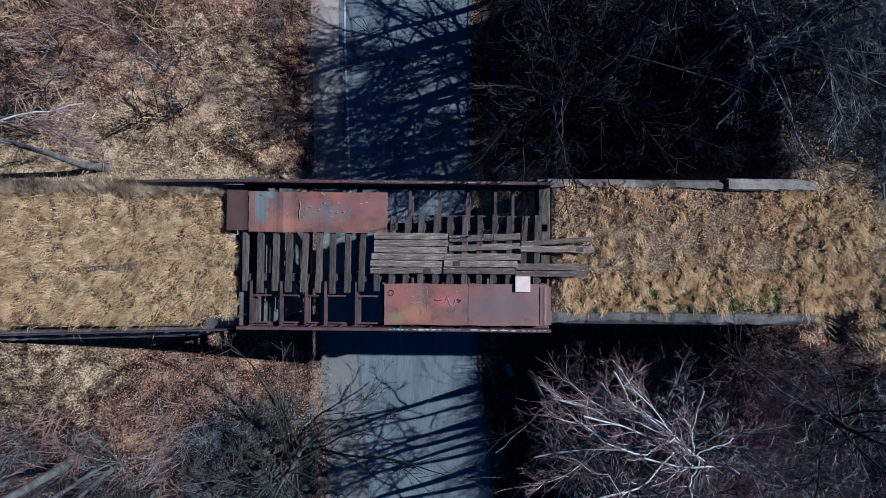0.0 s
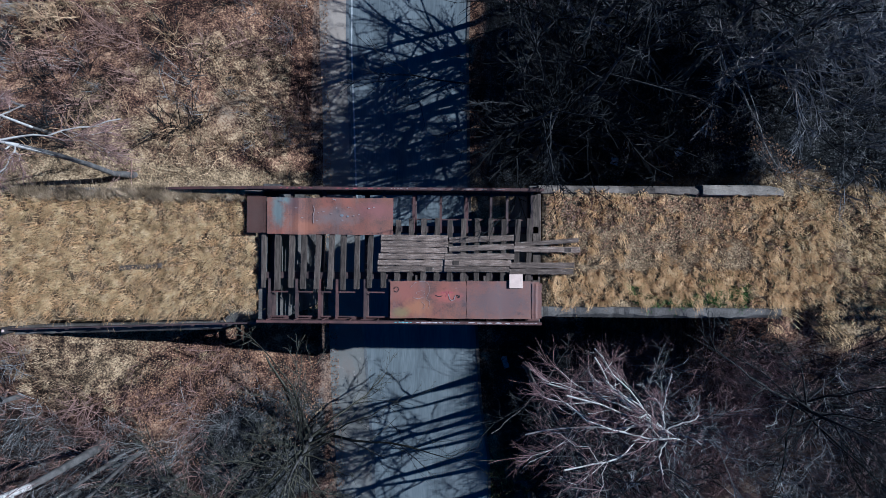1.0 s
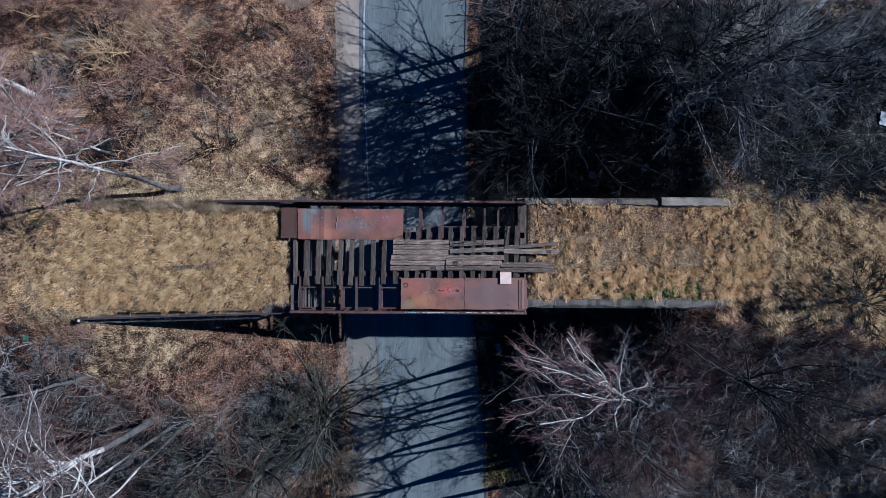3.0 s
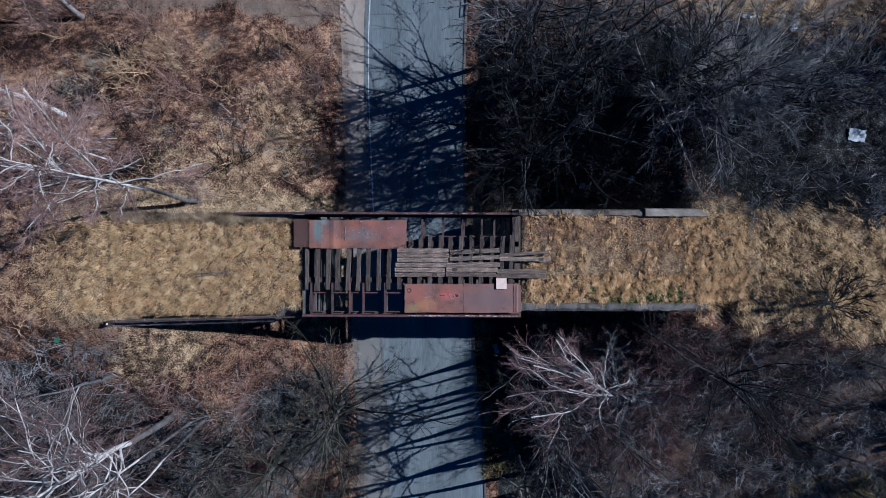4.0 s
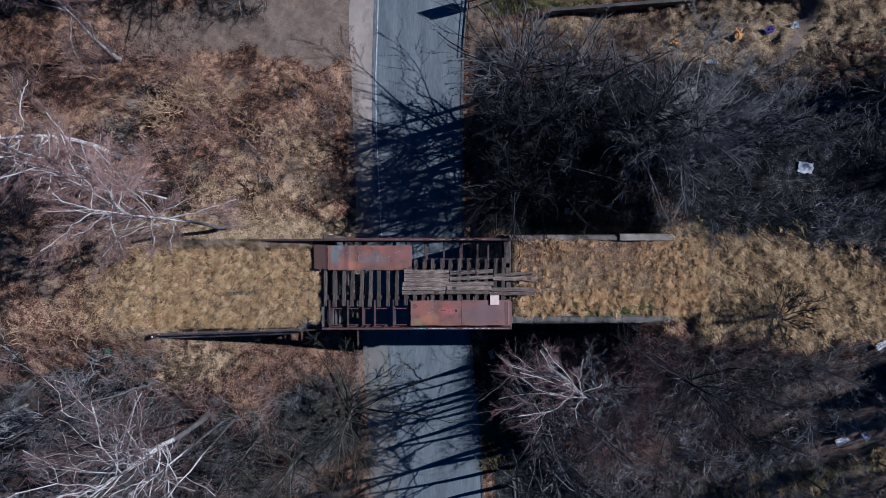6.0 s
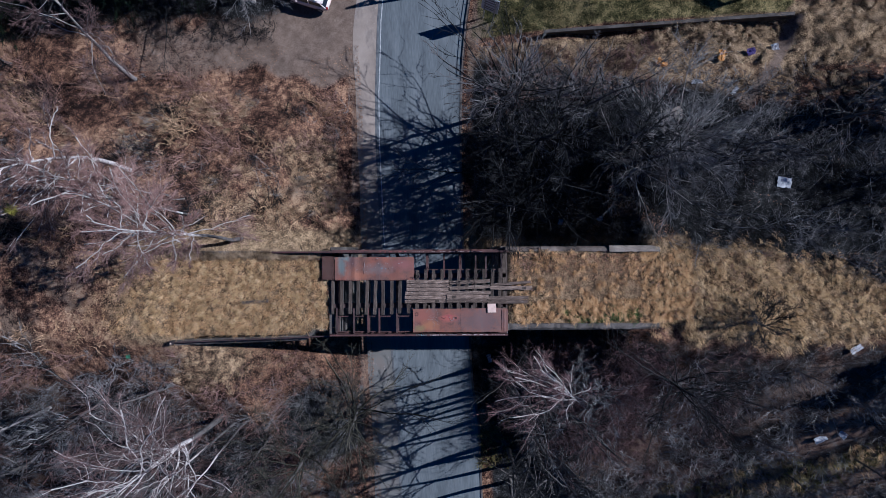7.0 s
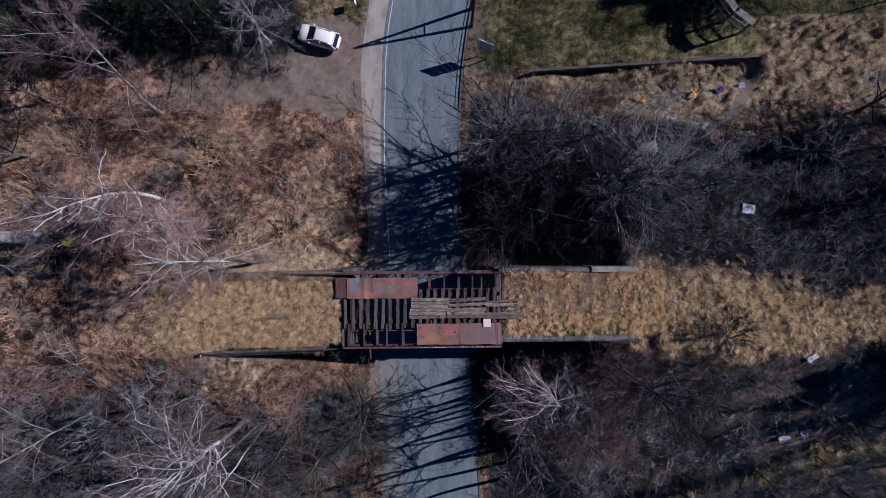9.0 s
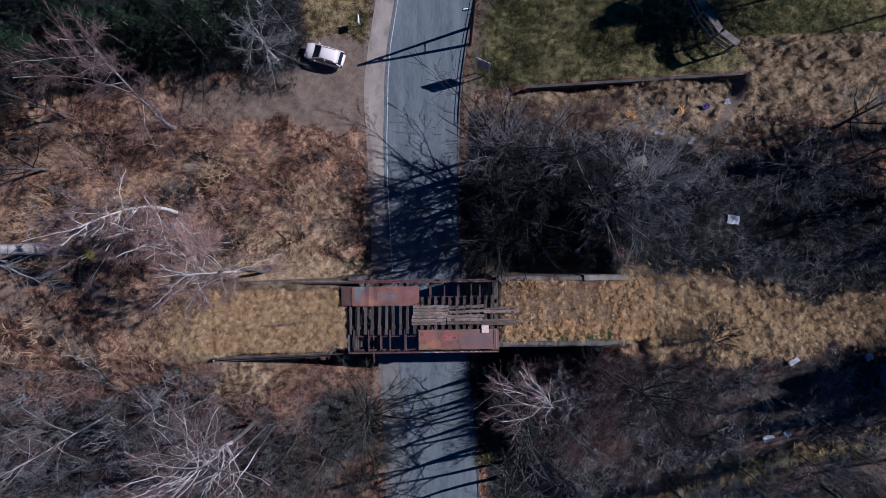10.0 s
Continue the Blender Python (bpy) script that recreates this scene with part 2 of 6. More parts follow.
M_GLASS = material("dark_car_glass", [(0.012, 0.014, 0.017), (0.02, 0.022, 0.026)], 1, 5, 0.08, 0, 0, spec=0.6)
M_RUBBER = material("black_rubber", [(0.015, 0.015, 0.015), (0.03, 0.03, 0.03)], 5, 40, 0.9, 0, 0.1)
M_GALV = material("galvanised_steel", [(0.25, 0.25, 0.25), (0.4, 0.4, 0.4)], 4, 30, 0.5, 0.6, 0.1)
M_LAMP = material("white_lamp_housing", [(0.68, 0.68, 0.66), (0.8, 0.8, 0.78)], 3, 20, 0.5, 0, 0)
M_TIMBER = material("grey_timber", [(0.07, 0.06, 0.05), (0.15, 0.13, 0.11), (0.25, 0.225, 0.195)], 2, 24, 0.95, 0, 0.4, 0.2)
M_LITTER_WHITE = material("white_litter", [(0.34, 0.34, 0.35), (0.5, 0.5, 0.51)], 6, 30, 0.7, 0, 0.2)
M_LITTER_ORANGE = material("orange_litter", [(0.3, 0.15, 0.03), (0.48, 0.25, 0.06)], 6, 30, 0.7, 0, 0.2)
M_LITTER_PURPLE = material("purple_litter", [(0.07, 0.05, 0.17), (0.12, 0.085, 0.25)], 6, 30, 0.7, 0, 0.2)
M_CYAN = material("turquoise_spray_paint", [(0.1, 0.24, 0.26), (0.24, 0.44, 0.46)], 6, 30, 0.7, 0, 0.1)
M_CHALK = material("pale_spray_paint", [(0.17, 0.125, 0.12), (0.32, 0.26, 0.25)], 8, 40, 0.8, 0, 0.1)
M_STREAK = material("chipped_white_paint", [(0.2, 0.17, 0.165), (0.55, 0.5, 0.48)], 7, 30, 0.8, 0, 0.1)
M_REDPAINT = material("red_spray_paint", [(0.2, 0.05, 0.055), (0.32, 0.085, 0.09)], 6, 30, 0.7, 0, 0.1)
M_BLUEPAINT = material("pale_blue_spray_paint", [(0.12, 0.115, 0.125), (0.2, 0.205, 0.22)], 5, 30, 0.75, 0, 0.1)
M_SOOT = material("black_mark", [(0.015, 0.012, 0.012), (0.035, 0.03, 0.03)], 8, 30, 0.9, 0, 0.1)
M_REDLAMP = material("red_tail_lamp", [(0.16, 0.012, 0.012), (0.24, 0.02, 0.02)], 5, 20, 0.2, 0, 0)
M_CLEARLAMP = material("clear_head_lamp", [(0.5, 0.52, 0.55), (0.65, 0.67, 0.7)], 5, 20, 0.15, 0, 0)
M_GREENBIT = material("green_plastic", [(0.02, 0.08, 0.04), (0.035, 0.12, 0.06)], 5, 20, 0.5, 0, 0)


def ground_material():
    """Leaf litter, straw, lawn, bare dirt and painted shade, told apart by the sheet's own weights."""
    m = bpy.data.materials.new("ground_cover")
    m.use_nodes = True
    N, L = m.node_tree.nodes, m.node_tree.links
    b = N["Principled BSDF"]
    b.inputs["Roughness"].default_value, b.inputs["Specular IOR Level"].default_value = 1.0, 0.05
    geo = N.new("ShaderNodeNewGeometry")

    def noise_at(s, detail=6, rough=0.65):
        n = N.new("ShaderNodeTexNoise")
        n.inputs["Scale"].default_value, n.inputs["Detail"].default_value, n.inputs["Roughness"].default_value = s, detail, rough
        L.new(geo.outputs["Position"], n.inputs["Vector"])
        return n.outputs[0]

    def ramp(src, cols, lo=0.32, hi=0.68):
        r = N.new("ShaderNodeValToRGB")
        e = r.color_ramp.elements
        while len(e) < len(cols):
            e.new(0.5)
        for k, c in enumerate(cols):
            e[k].position, e[k].color = lo + (hi - lo) * k / (len(cols) - 1), (*c, 1)
        L.new(src, r.inputs[0])
        return r.outputs[0]

    big, mid, fine = noise_at(0.22, 4), noise_at(1.7), noise_at(11, 3)
    mm = N.new("ShaderNodeMix")
    mm.inputs[0].default_value = 0.5
    L.new(mid, mm.inputs[2])
    L.new(fine, mm.inputs[3])
    grain = mm.outputs[0]
    mm2 = N.new("ShaderNodeMix")
    mm2.inputs[0].default_value = 0.36
    L.new(grain, mm2.inputs[2])
    L.new(big, mm2.inputs[3])
    litter = ramp(mm2.outputs[0], [(0.012, 0.008, 0.007), (0.058, 0.031, 0.022), (0.19, 0.11, 0.064), (0.43, 0.275, 0.16)], 0.435, 0.585)
    straw = ramp(grain, [(0.05, 0.035, 0.02), (0.17, 0.12, 0.066), (0.39, 0.285, 0.16)], 0.4, 0.6)
    lawn = ramp(mm2.outputs[0], [(0.014, 0.016, 0.007), (0.07, 0.065, 0.024), (0.26, 0.21, 0.09)], 0.43, 0.58)
    dirt = ramp(grain, [(0.075, 0.055, 0.04), (0.145, 0.108, 0.08), (0.22, 0.172, 0.132)])
    at = N.new("ShaderNodeVertexColor")
    at.layer_name = "cover"
    sep = N.new("ShaderNodeSeparateColor")
    L.new(at.outputs[0], sep.inputs[0])
    col = litter
    # near-black ground tone that carries the thickets' shade in its colour
    shade_soil = ramp(grain, [(0.007, 0.007, 0.007), (0.025, 0.0245, 0.024), (0.133, 0.128, 0.124)], 0.4, 0.64)
    for k, c in enumerate((straw, lawn, dirt, shade_soil)):
        edge = N.new("ShaderNodeMath")
        edge.operation = "MULTIPLY_ADD"
        L.new(grain, edge.inputs[0])
        edge.inputs[1].default_value = 1.2
        L.new(sep.outputs[k] if k < 3 else at.outputs["Alpha"], edge.inputs[2])
        mr = N.new("ShaderNodeMapRange")
        mr.inputs[1].default_value, mr.inputs[2].default_value = 0.95, 1.25
        L.new(edge.outputs[0], mr.inputs[0])
        mx = N.new("ShaderNodeMix")
        mx.data_type = "RGBA"
        L.new(mr.outputs[0], mx.inputs[0])
        L.new(col, mx.inputs[6])
        L.new(c, mx.inputs[7])
        col = mx.outputs[2]
    L.new(col, b.inputs["Base Color"])
    bp = N.new("ShaderNodeBump")
    bp.inputs["Strength"].default_value, bp.inputs["Distance"].default_value = 0.9, 0.25
    L.new(grain, bp.inputs["Height"])
    slight = N.new("ShaderNodeMapRange")
    slight.inputs[1].default_value, slight.inputs[2].default_value, slight.inputs[3].default_value, slight.inputs[4].default_value = 0.2, 0.7, 0.9, 0.12
    L.new(sep.outputs[2], slight.inputs[0])
    L.new(slight.outputs[0], bp.inputs["Strength"])
    L.new(bp.outputs[0], b.inputs["Normal"])
    return m


# ------------------------------------------------------------------ mesh tools
def mesh_from(name, verts, tris, mat, smooth=False):
    me = bpy.data.meshes.new(name)
    v, f = np.asarray(verts, np.float32), np.asarray(tris, np.int32)
    me.vertices.add(len(v))
    me.vertices.foreach_set("co", v.ravel())
    me.loops.add(f.size)
    me.loops.foreach_set("vertex_index", f.ravel())
    me.polygons.add(len(f))
    me.polygons.foreach_set("loop_start", np.arange(0, f.size, f.shape[1], dtype=np.int32))
    me.update(calc_edges=True)
    me.polygons.foreach_set("use_smooth", np.full(len(f), smooth))
    me.materials.append(mat)
    return me


def under(ob, parent):
    ob.parent = parent
    return ob


def part(name, bm, mat, parent=None, label=""):
    """Links a bmesh as one mesh object under a thing or a part."""
    me = bpy.data.meshes.new(name)
    bm.to_mesh(me)
    bm.free()
    me.materials.append(mat)
    ob = new(name, me)
    if parent:
        ob.parent = parent
    if label:
        tagged(ob, label)
    return ob


def empty(name, x=0, y=0, z=0, label="", category="", group="", kind=""):
    ob = new(name)
    ob.location = (x, y, z)
    return tagged(ob, label, category, group, kind)


def box(bm, x0, x1, y0, y1, z0, z1, bevel=0.0, m=None):
    r = bmesh.ops.create_cube(bm, size=1.0)
    vs = r["verts"]
    bmesh.ops.scale(bm, vec=(x1 - x0, y1 - y0, z1 - z0), verts=vs)
    bmesh.ops.translate(bm, vec=((x0 + x1) / 2, (y0 + y1) / 2, (z0 + z1) / 2), verts=vs)
    if bevel:
        es = list({e for v in vs for e in v.link_edges})
        out = bmesh.ops.bevel(bm, geom=es, offset=bevel, segments=1, affect="EDGES")
        vs = list({v for f in out["faces"] for v in f.verts} | {v for v in vs if v.is_valid})
    if m is not None:
        bmesh.ops.transform(bm, matrix=m, verts=[v for v in vs if v.is_valid])
    return bm


def boxed(x0, x1, y0, y1, z0, z1, bevel=0.0, m=None):
    return box(bmesh.new(), x0, x1, y0, y1, z0, z1, bevel, m)


def rod(bm, a, b, r, n=8, r2=None):
    a, b = Vector(a), Vector(b)
    d = b - a
    bmesh.ops.create_cone(bm, cap_ends=True, segments=n, radius1=r, radius2=r if r2 is None else r2, depth=d.length,
                          matrix=Matrix.Translation((a + b) / 2) @ d.to_track_quat("Z", "Y").to_matrix().to_4x4())
    return bm


def spikes(P, R):
    """Fine three-sided twigs that run out to a point."""
    V, F = tubes(P, R, 3)
    N, K = P.shape[:2]
    V = V.reshape(N, K * 3, 3)[:, :K * 3 - 2].copy()
    V[:, -1] = P[:, -1]
    a = (K - 2) * 3
    one = [t for t in F[:(K - 1) * 6].tolist() if max(t) < (K - 1) * 3]
    one += [[a, a + 1, a + 3], [a + 1, a + 2, a + 3], [a + 2, a, a + 3]]
    m = K * 3 - 2
    F = (np.array(one)[None] + (np.arange(N) * m)[:, None, None]).reshape(-1, 3)
    return V.reshape(-1, 3), F


def tubes(P, R, n=3):
    """Tapered tubes along polylines. P: (N, K, 3), R: (N, K). Returns verts and triangles."""
    P, R = np.asarray(P, float), np.asarray(R, float)
    N, K = P.shape[:2]
    T = np.empty_like(P)
    T[:, 1:-1] = P[:, 2:] - P[:, :-2]
    T[:, 0], T[:, -1] = P[:, 1] - P[:, 0], P[:, -1] - P[:, -2]
    T /= np.linalg.norm(T, axis=2, keepdims=True) + 1e-9
    ref = np.where(np.abs(T[:, :1, 2:]) > 0.8, np.array([1.0, 0, 0]), np.array([0, 0, 1.0]))
    U = np.cross(T, np.broadcast_to(ref, T.shape))
    U /= np.linalg.norm(U, axis=2, keepdims=True) + 1e-9
    W = np.cross(T, U)
    a = np.arange(n) * 2 * np.pi / n
    ring = U[:, :, None] * np.cos(a)[None, None, :, None] + W[:, :, None] * np.sin(a)[None, None, :, None]
    V = (P[:, :, None] + ring * R[:, :, None, None]).reshape(-1, 3)
    k, j = np.meshgrid(np.arange(K - 1), np.arange(n), indexing="ij")
    k, j = k.ravel(), j.ravel()
    j2 = (j + 1) % n
    A, B, C, D = k * n + j, k * n + j2, (k + 1) * n + j2, (k + 1) * n + j
    one = np.concatenate([np.stack([A, B, C], 1), np.stack([A, C, D], 1)])
    F = (one[None] + (np.arange(N) * K * n)[:, None, None]).reshape(-1, 3)
    return V, F


def merge(chunks):
    vs, fs, o = [], [], 0
    for v, f in chunks:
        vs.append(v)
        fs.append(f + o)
        o += len(v)
    return np.concatenate(vs), np.concatenate(fs)


def unit(v):
    return v / (np.linalg.norm(v, axis=-1, keepdims=True) + 1e-9)


def sstep(a, b, x):
    t = np.clip((x - a) / (b - a), 0, 1)
    return t * t * (3 - 2 * t)


# ------------------------------------------------------------------ lie of the land
BED = 8.95                    # top of the railway bank


def road_west(y):
    """West edge of the carriageway; it swings a little along its way."""
    y = np.asarray(y, float)
    return np.interp(y, [-60, -20, -12, -6.5, 4, 12, 16, 18.5, 22, 25, 29, 45, 80], [-3.4, -3.7, -3.95, -4.4, -5.35, -5.7, -5.72, -5.62, -5.52, -5.25, -4.55, -2.4, 2])


def road_east(y):
    y = np.asarray(y, float)
    return np.interp(y, [-60, -20, -12, -8.8, 4, 12, 16, 18.5, 22, 25.5, 29, 45, 80], [3.5, 2.95, 2.65, 2.15, 1.35, 1.22, 1.3, 1.38, 1.7, 2.23, 2.98, 5.4, 10])


def walk_west(y):
    return road_west(y) - np.interp(y, [-8, 0, 8, 14, 16.5, 19, 21, 25, 29], [2.25, 1.9, 1.65, 1.72, 1.8, 2.1, 2.15, 1.97, 1.97])


def waves(x, y):
    """Small lumps, a sum of sines in odd directions."""
    return (np.sin(x * 0.9 + 1.3 * np.sin(y * 0.5)) * np.sin(y * 1.1 + 0.7) * 0.13
            + np.sin(x * 2.3 + y * 1.7) * 0.06 + np.sin(x * 0.31 - y * 0.43) * 0.2)


def land(x, y):
    """Height of the ground."""
    x, y = np.asarray(x, float), np.asarray(y, float)
    lump = waves(x, y)
    # west of the road
    dw = walk_west(y) - 0.25 - x
    emb = BED - 0.6 * np.maximum(0, np.where(y > 0, y - 2.6, -y - 3.2))
    low = np.where(y > 0, 0.25 + 0.2 * np.tanh(lump), np.minimum(2.0, 0.4 + 0.05 * np.maximum(0, dw)))
    cutw = 0.72 * np.maximum(dw, 0) * np.where(y > 0, 1 - 0.95 * sstep(12, 17, y), 1)
    zw = np.minimum(np.maximum(emb, low), np.maximum(cutw, 0.035)) + lump * np.clip(dw / 2, 0, 1)
    # east of the road
    de = x - road_east(y) - 0.5
    half = 2.9 + 2.2 * sstep(13, 24, x)
    embe = BED - 0.6 * np.maximum(0, np.where(y > 0, y - half, -y - half + 0.3))
    lowe = np.where(y > 0, 7.8 - 2.0 * sstep(10.5, 16, y), 3.6 - 1.0 * sstep(13, 17.5, -y))
    lowe = np.where(y > 20.2, 5.6 + 0.02 * (y - 20), lowe)
    hollow = np.interp(de, [0, 1.2, 6, 10.5, 11.9, 12.7, 400], [0, 1.0, 1.9, 6.6, 7.3, 12, 60])
    gentle = 0.32 * np.maximum(de, 0)
    mixn = sstep(11.5, 17, y)
    scarp = np.interp(de - 0.85 * np.maximum(0, -12.2 - y), [0, 1.2, 3.1, 4.3, 9, 11, 400], [0, 0.5, 0.9, 3.1, 4.6, 12, 60])
    cute = np.where(y > 0, hollow * (1 - mixn) + gentle * mixn, scarp)
    ze = np.minimum(np.maximum(embe, lowe), cute) + lump * np.clip(de / 2, 0, 1)
    # the lawn's edge follows the retaining wall; below it the ground lies a metre lower
    edge = 2.6 + 0.178 * (x - 8)
    ze = np.where(y > 20.2, ze + (np.minimum(ze, edge) - ze) * (1 - sstep(21, 24, y)), ze)
    ze = ze - 1.1 * sstep(17.0, 18.8, y) * (y < 20.2) * sstep(9, 12, x) * (1 - sstep(25.2, 26.6, x))
    z = np.where(x < (road_west(y) + road_east(y)) / 2, zw, ze)
    z = np.where((x > walk_west(y) + 0.6) & (x < road_east(y) + 0.1), -0.12, z)
    # fill held by the abutments and the wing walls
    bed = BED + 0.25 * waves(x * 1.3, y * 1.3) - 0.1
    fill = ((x < -7.9) & (x > -19) & (y > -3.2 + 0.6 * sstep(-9.9, -9.0, x)) & (y < 2.55)) | ((x > 4.1) & (x < 14.7) & (y > -2.6) & (y < 2.9))
    under_bridge = (x > -7.9) & (x < 4.1) & (np.abs(y) < 3.2)
    z = np.where(under_bridge, np.minimum(z, 1.5), z)
    z = np.where(fill, bed, z)
    # dip added at the south wall's end, standing for a patch of shade
    return z - 0.9 * np.exp(-((x - 15.9 + 0.35 * (y + 2.9)) / 0.75) ** 2 - ((y + 2.9) / 1.0) ** 2)


def patches(x, y, k=0.0):
    """Broad patches some metres wide, from -1 to 1."""
    return np.sin(x * 0.47 + 1.7 * np.sin(y * 0.31 + k) + k) * np.sin(y * 0.53 + 1.3 * np.sin(x * 0.37 - k) + 2 * k)


def lines(lo, hi, step, far, extra):
    core = list(np.arange(lo, hi + 1e-6, step))
    out, d, p = [], step, hi
    while p < far:
        d *= 1.35
        p += d
        out.append(p)
    neg, d, p = [], step, lo
    while p > -far:
        d *= 1.35
        p -= d
        neg.append(p)
    keep = [c for c in core if min(abs(c - e) for e in extra) > 0.12]
    return np.array(sorted(neg + keep + list(extra) + out))


def bank_edge(x, y):
    """How far a point lies from the middle of the railway bank, with a ragged rim east of the walls."""
    top = np.interp(x, [14, 23, 27, 30, 33, 36, 44], [3.1, 1.9, 0.6, 0.0, 0.5, 1.6, 2.2])
    foot = np.interp(x, [14, 18, 22, 26, 29, 33, 44], [-2.9, -3.0, -3.5, -3.6, -2.9, -2.3, -2.2])
    rim = 0.35 * np.sin(x * 1.07 + np.sign(y)) + 0.25 * np.sin(x * 2.9 + 2 * np.sign(y))
    far = np.abs(y - (top + foot) / 2) - (top - foot) / 2 + 2.9 + rim
    w = sstep(14.6, 17, x)
    return np.abs(y) * (1 - w) + far * w


def build_ground():
    gx = lines(-48, 48, 0.5, 2500, (-8.05, -7.75, 3.95, 4.25, 14.55, 14.85))
    gy = lines(-40, 46, 0.5, 2500, (-3.35, -3.05, -2.75, -2.55, -2.4, 2.4, 2.7, 2.75, 3.05, 20.1, 20.35))
    X, Y = np.meshgrid(gx, gy, indexing="ij")
    Z = land(X, Y)
    far = np.hypot(X, Y)
    Z = Z + (0.5 - Z) * sstep(70, 200, far)
    nx, ny = len(gx), len(gy)
    i, j = np.meshgrid(np.arange(nx - 1), np.arange(ny - 1), indexing="ij")
    a = (i * ny + j).ravel()
    quads = np.stack([a, a + ny, a + ny + 1, a + 1], 1)
    me = mesh_from("ground", np.stack([X, Y, Z], 2).reshape(-1, 3), quads, ground_material(), True)
    x, y = X.ravel(), Y.ravel()
    n = waves(x * 1.7 + 3, y * 1.9)
    straw = np.clip(1 - np.maximum(bank_edge(x, y - 0.3) - np.where(x > 15, 2.8, 3.2), 0) / 2.0, 0, 1)
    straw *= np.where(x < -18, 1 - sstep(18, 28, -x), 1) * (1 - sstep(2.6, 2.8, -y) * (x > 4) * (1 - sstep(14.5, 17, x)))
    straw = np.maximum(straw, sstep(15.5, 17.5, y) * (1 - sstep(20, 22, y - 3.1 * sstep(25.4, 26.6, x))) * sstep(17, 21, x))
    straw = np.maximum(straw, 0.5 * sstep(-0.12, 0.1, waves(x * 0.8 + 2, y * 0.8)) * (x < -8.5) * sstep(-27, -17, x) * (y > 2) * (1 - sstep(11, 15, y)))
    straw = np.maximum(straw, 0.4 * (x > 22) * (y < -12) * sstep(0.25, 0.4, n + 0.15))
    rough_top = 20.2 + 3.1 * sstep(25.4, 26.6, x + 0.3 * np.sin(y * 2))
    lawn = sstep(0.0, 0.6, y - rough_top) * (x > road_east(y) + 0.8)
    lawn = np.maximum(lawn, 0.55 * sstep(21.5, 26.5, y + 0.8 * np.sin(x * 1.3)) * (x < walk_west(y)) * (1 - sstep(6.0, 10.0, walk_west(y) - x + 0.8 * np.sin(y))))
    road_side = (np.abs(x - walk_west(y)) < 0.6) * 0.5
    yy = y + 0.7 * np.sin(x * 0.55 + 1) + 0.35 * np.sin(x * 1.7)
    dirt = sstep(16.2, 18.6, yy) * (1 - sstep(20.0, 22.4, yy + 0.12 * (x + 9))) * (x < walk_west(y) + 0.3) * (0.55 + 0.45 * sstep(-22, -13, x)) * sstep(-31, -24, x)
    dirt = np.maximum(dirt, np.clip(2.2 - 1.6 * np.hypot((x + 10.6) / 4, (y - 22.6) / 3.2), 0, 1))
    # trodden path in the rough grass
    px, py = np.array([26.3, 25.8, 24.4, 23.0, 21.6]), np.array([20.0, 18.6, 16.4, 14.6, 13.2])
    d = np.min(np.hypot(x[:, None] - np.interp(np.linspace(0, 4, 60), range(5), px)[None], y[:, None] - np.interp(np.linspace(0, 4, 60), range(5), py)[None]), 1)
    trod = np.clip(1.25 - d / 0.6, 0, 1)
    verge = 0.9 * np.exp(-((x - 7.3 - 0.85 * (-12 - y)) / 0.5) ** 2) * sstep(11.2, 12, -y) * (1 - sstep(15, 16.5, -y))
    dirt = np.maximum(dirt, verge)
    kerbside = sstep(15.5, 17.5, y) * sstep(0.1, 0.4, x - road_east(y)) * (1 - sstep(1.2, 2.6, x - road_east(y) + 0.5 * np.sin(y * 1.7)))
    dirt, straw = np.maximum(dirt, 0.5 * kerbside), np.maximum(straw, 0.45 * kerbside)
    pale = sstep(3.0, 4.0, -y) * (1 - sstep(6.5, 9.5, -y + np.sin(x * 0.8))) * (x < walk_west(y) - 0.2) * (1 - sstep(18, 25, -x))
    straw = np.maximum(straw, 0.5 * pale * sstep(-0.25, 0.1, waves(x * 0.9, y * 0.9 + 3)))
    dirt = np.maximum(dirt, 0.48 * pale * sstep(-0.1, 0.2, waves(x * 1.2 + 5, y * 1.1)) * (1 - 0.5 * sstep(-11, -9, x)))
    dirt = np.maximum(np.maximum(dirt, road_side), 0.45 * np.exp(-((x + 11.5) ** 2 + (y - 7.5) ** 2) / 4))
    # weight of the near-black tone: shade of the eastern banks painted on the ground
    shade_soil = 0.85 * sstep(0.4, 1.5, x - road_east(y)) * sstep(2.9, 4.2, bank_edge(x, y)) * np.where(y > 0, 1 - sstep(15, 18, y + 0.25 * (x - 12)), 1 - sstep(7, 10, x) * (0.3 + 0.3 * sstep(0.0, 0.6, patches(x, y, 7.0)))) * (1 - sstep(34, 46, x) * 0.25)
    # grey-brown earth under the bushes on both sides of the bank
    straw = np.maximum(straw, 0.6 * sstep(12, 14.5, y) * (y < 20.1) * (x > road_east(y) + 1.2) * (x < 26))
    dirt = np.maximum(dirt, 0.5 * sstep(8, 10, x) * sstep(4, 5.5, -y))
    # the same painted shade in the thicket, below the willow and in the wood
    shade_soil = np.maximum(shade_soil, 0.55 * sstep(9, 14, -x) * sstep(7, 10, -y + 2.2 * sstep(17, 22, -x)))
    shade_soil = np.maximum(shade_soil, np.minimum(0.95, 1.3 * np.exp(-((x + 9.5) / 3.8) ** 2 - ((y + 11) / 3.4) ** 2)) * (x < walk_west(y) - 0.3))
    shade_soil = np.maximum(shade_soil, 0.8 * sstep(20.5, 23.5, y + 0.3 * np.sin(x)) * sstep(11.5, 15, -x))
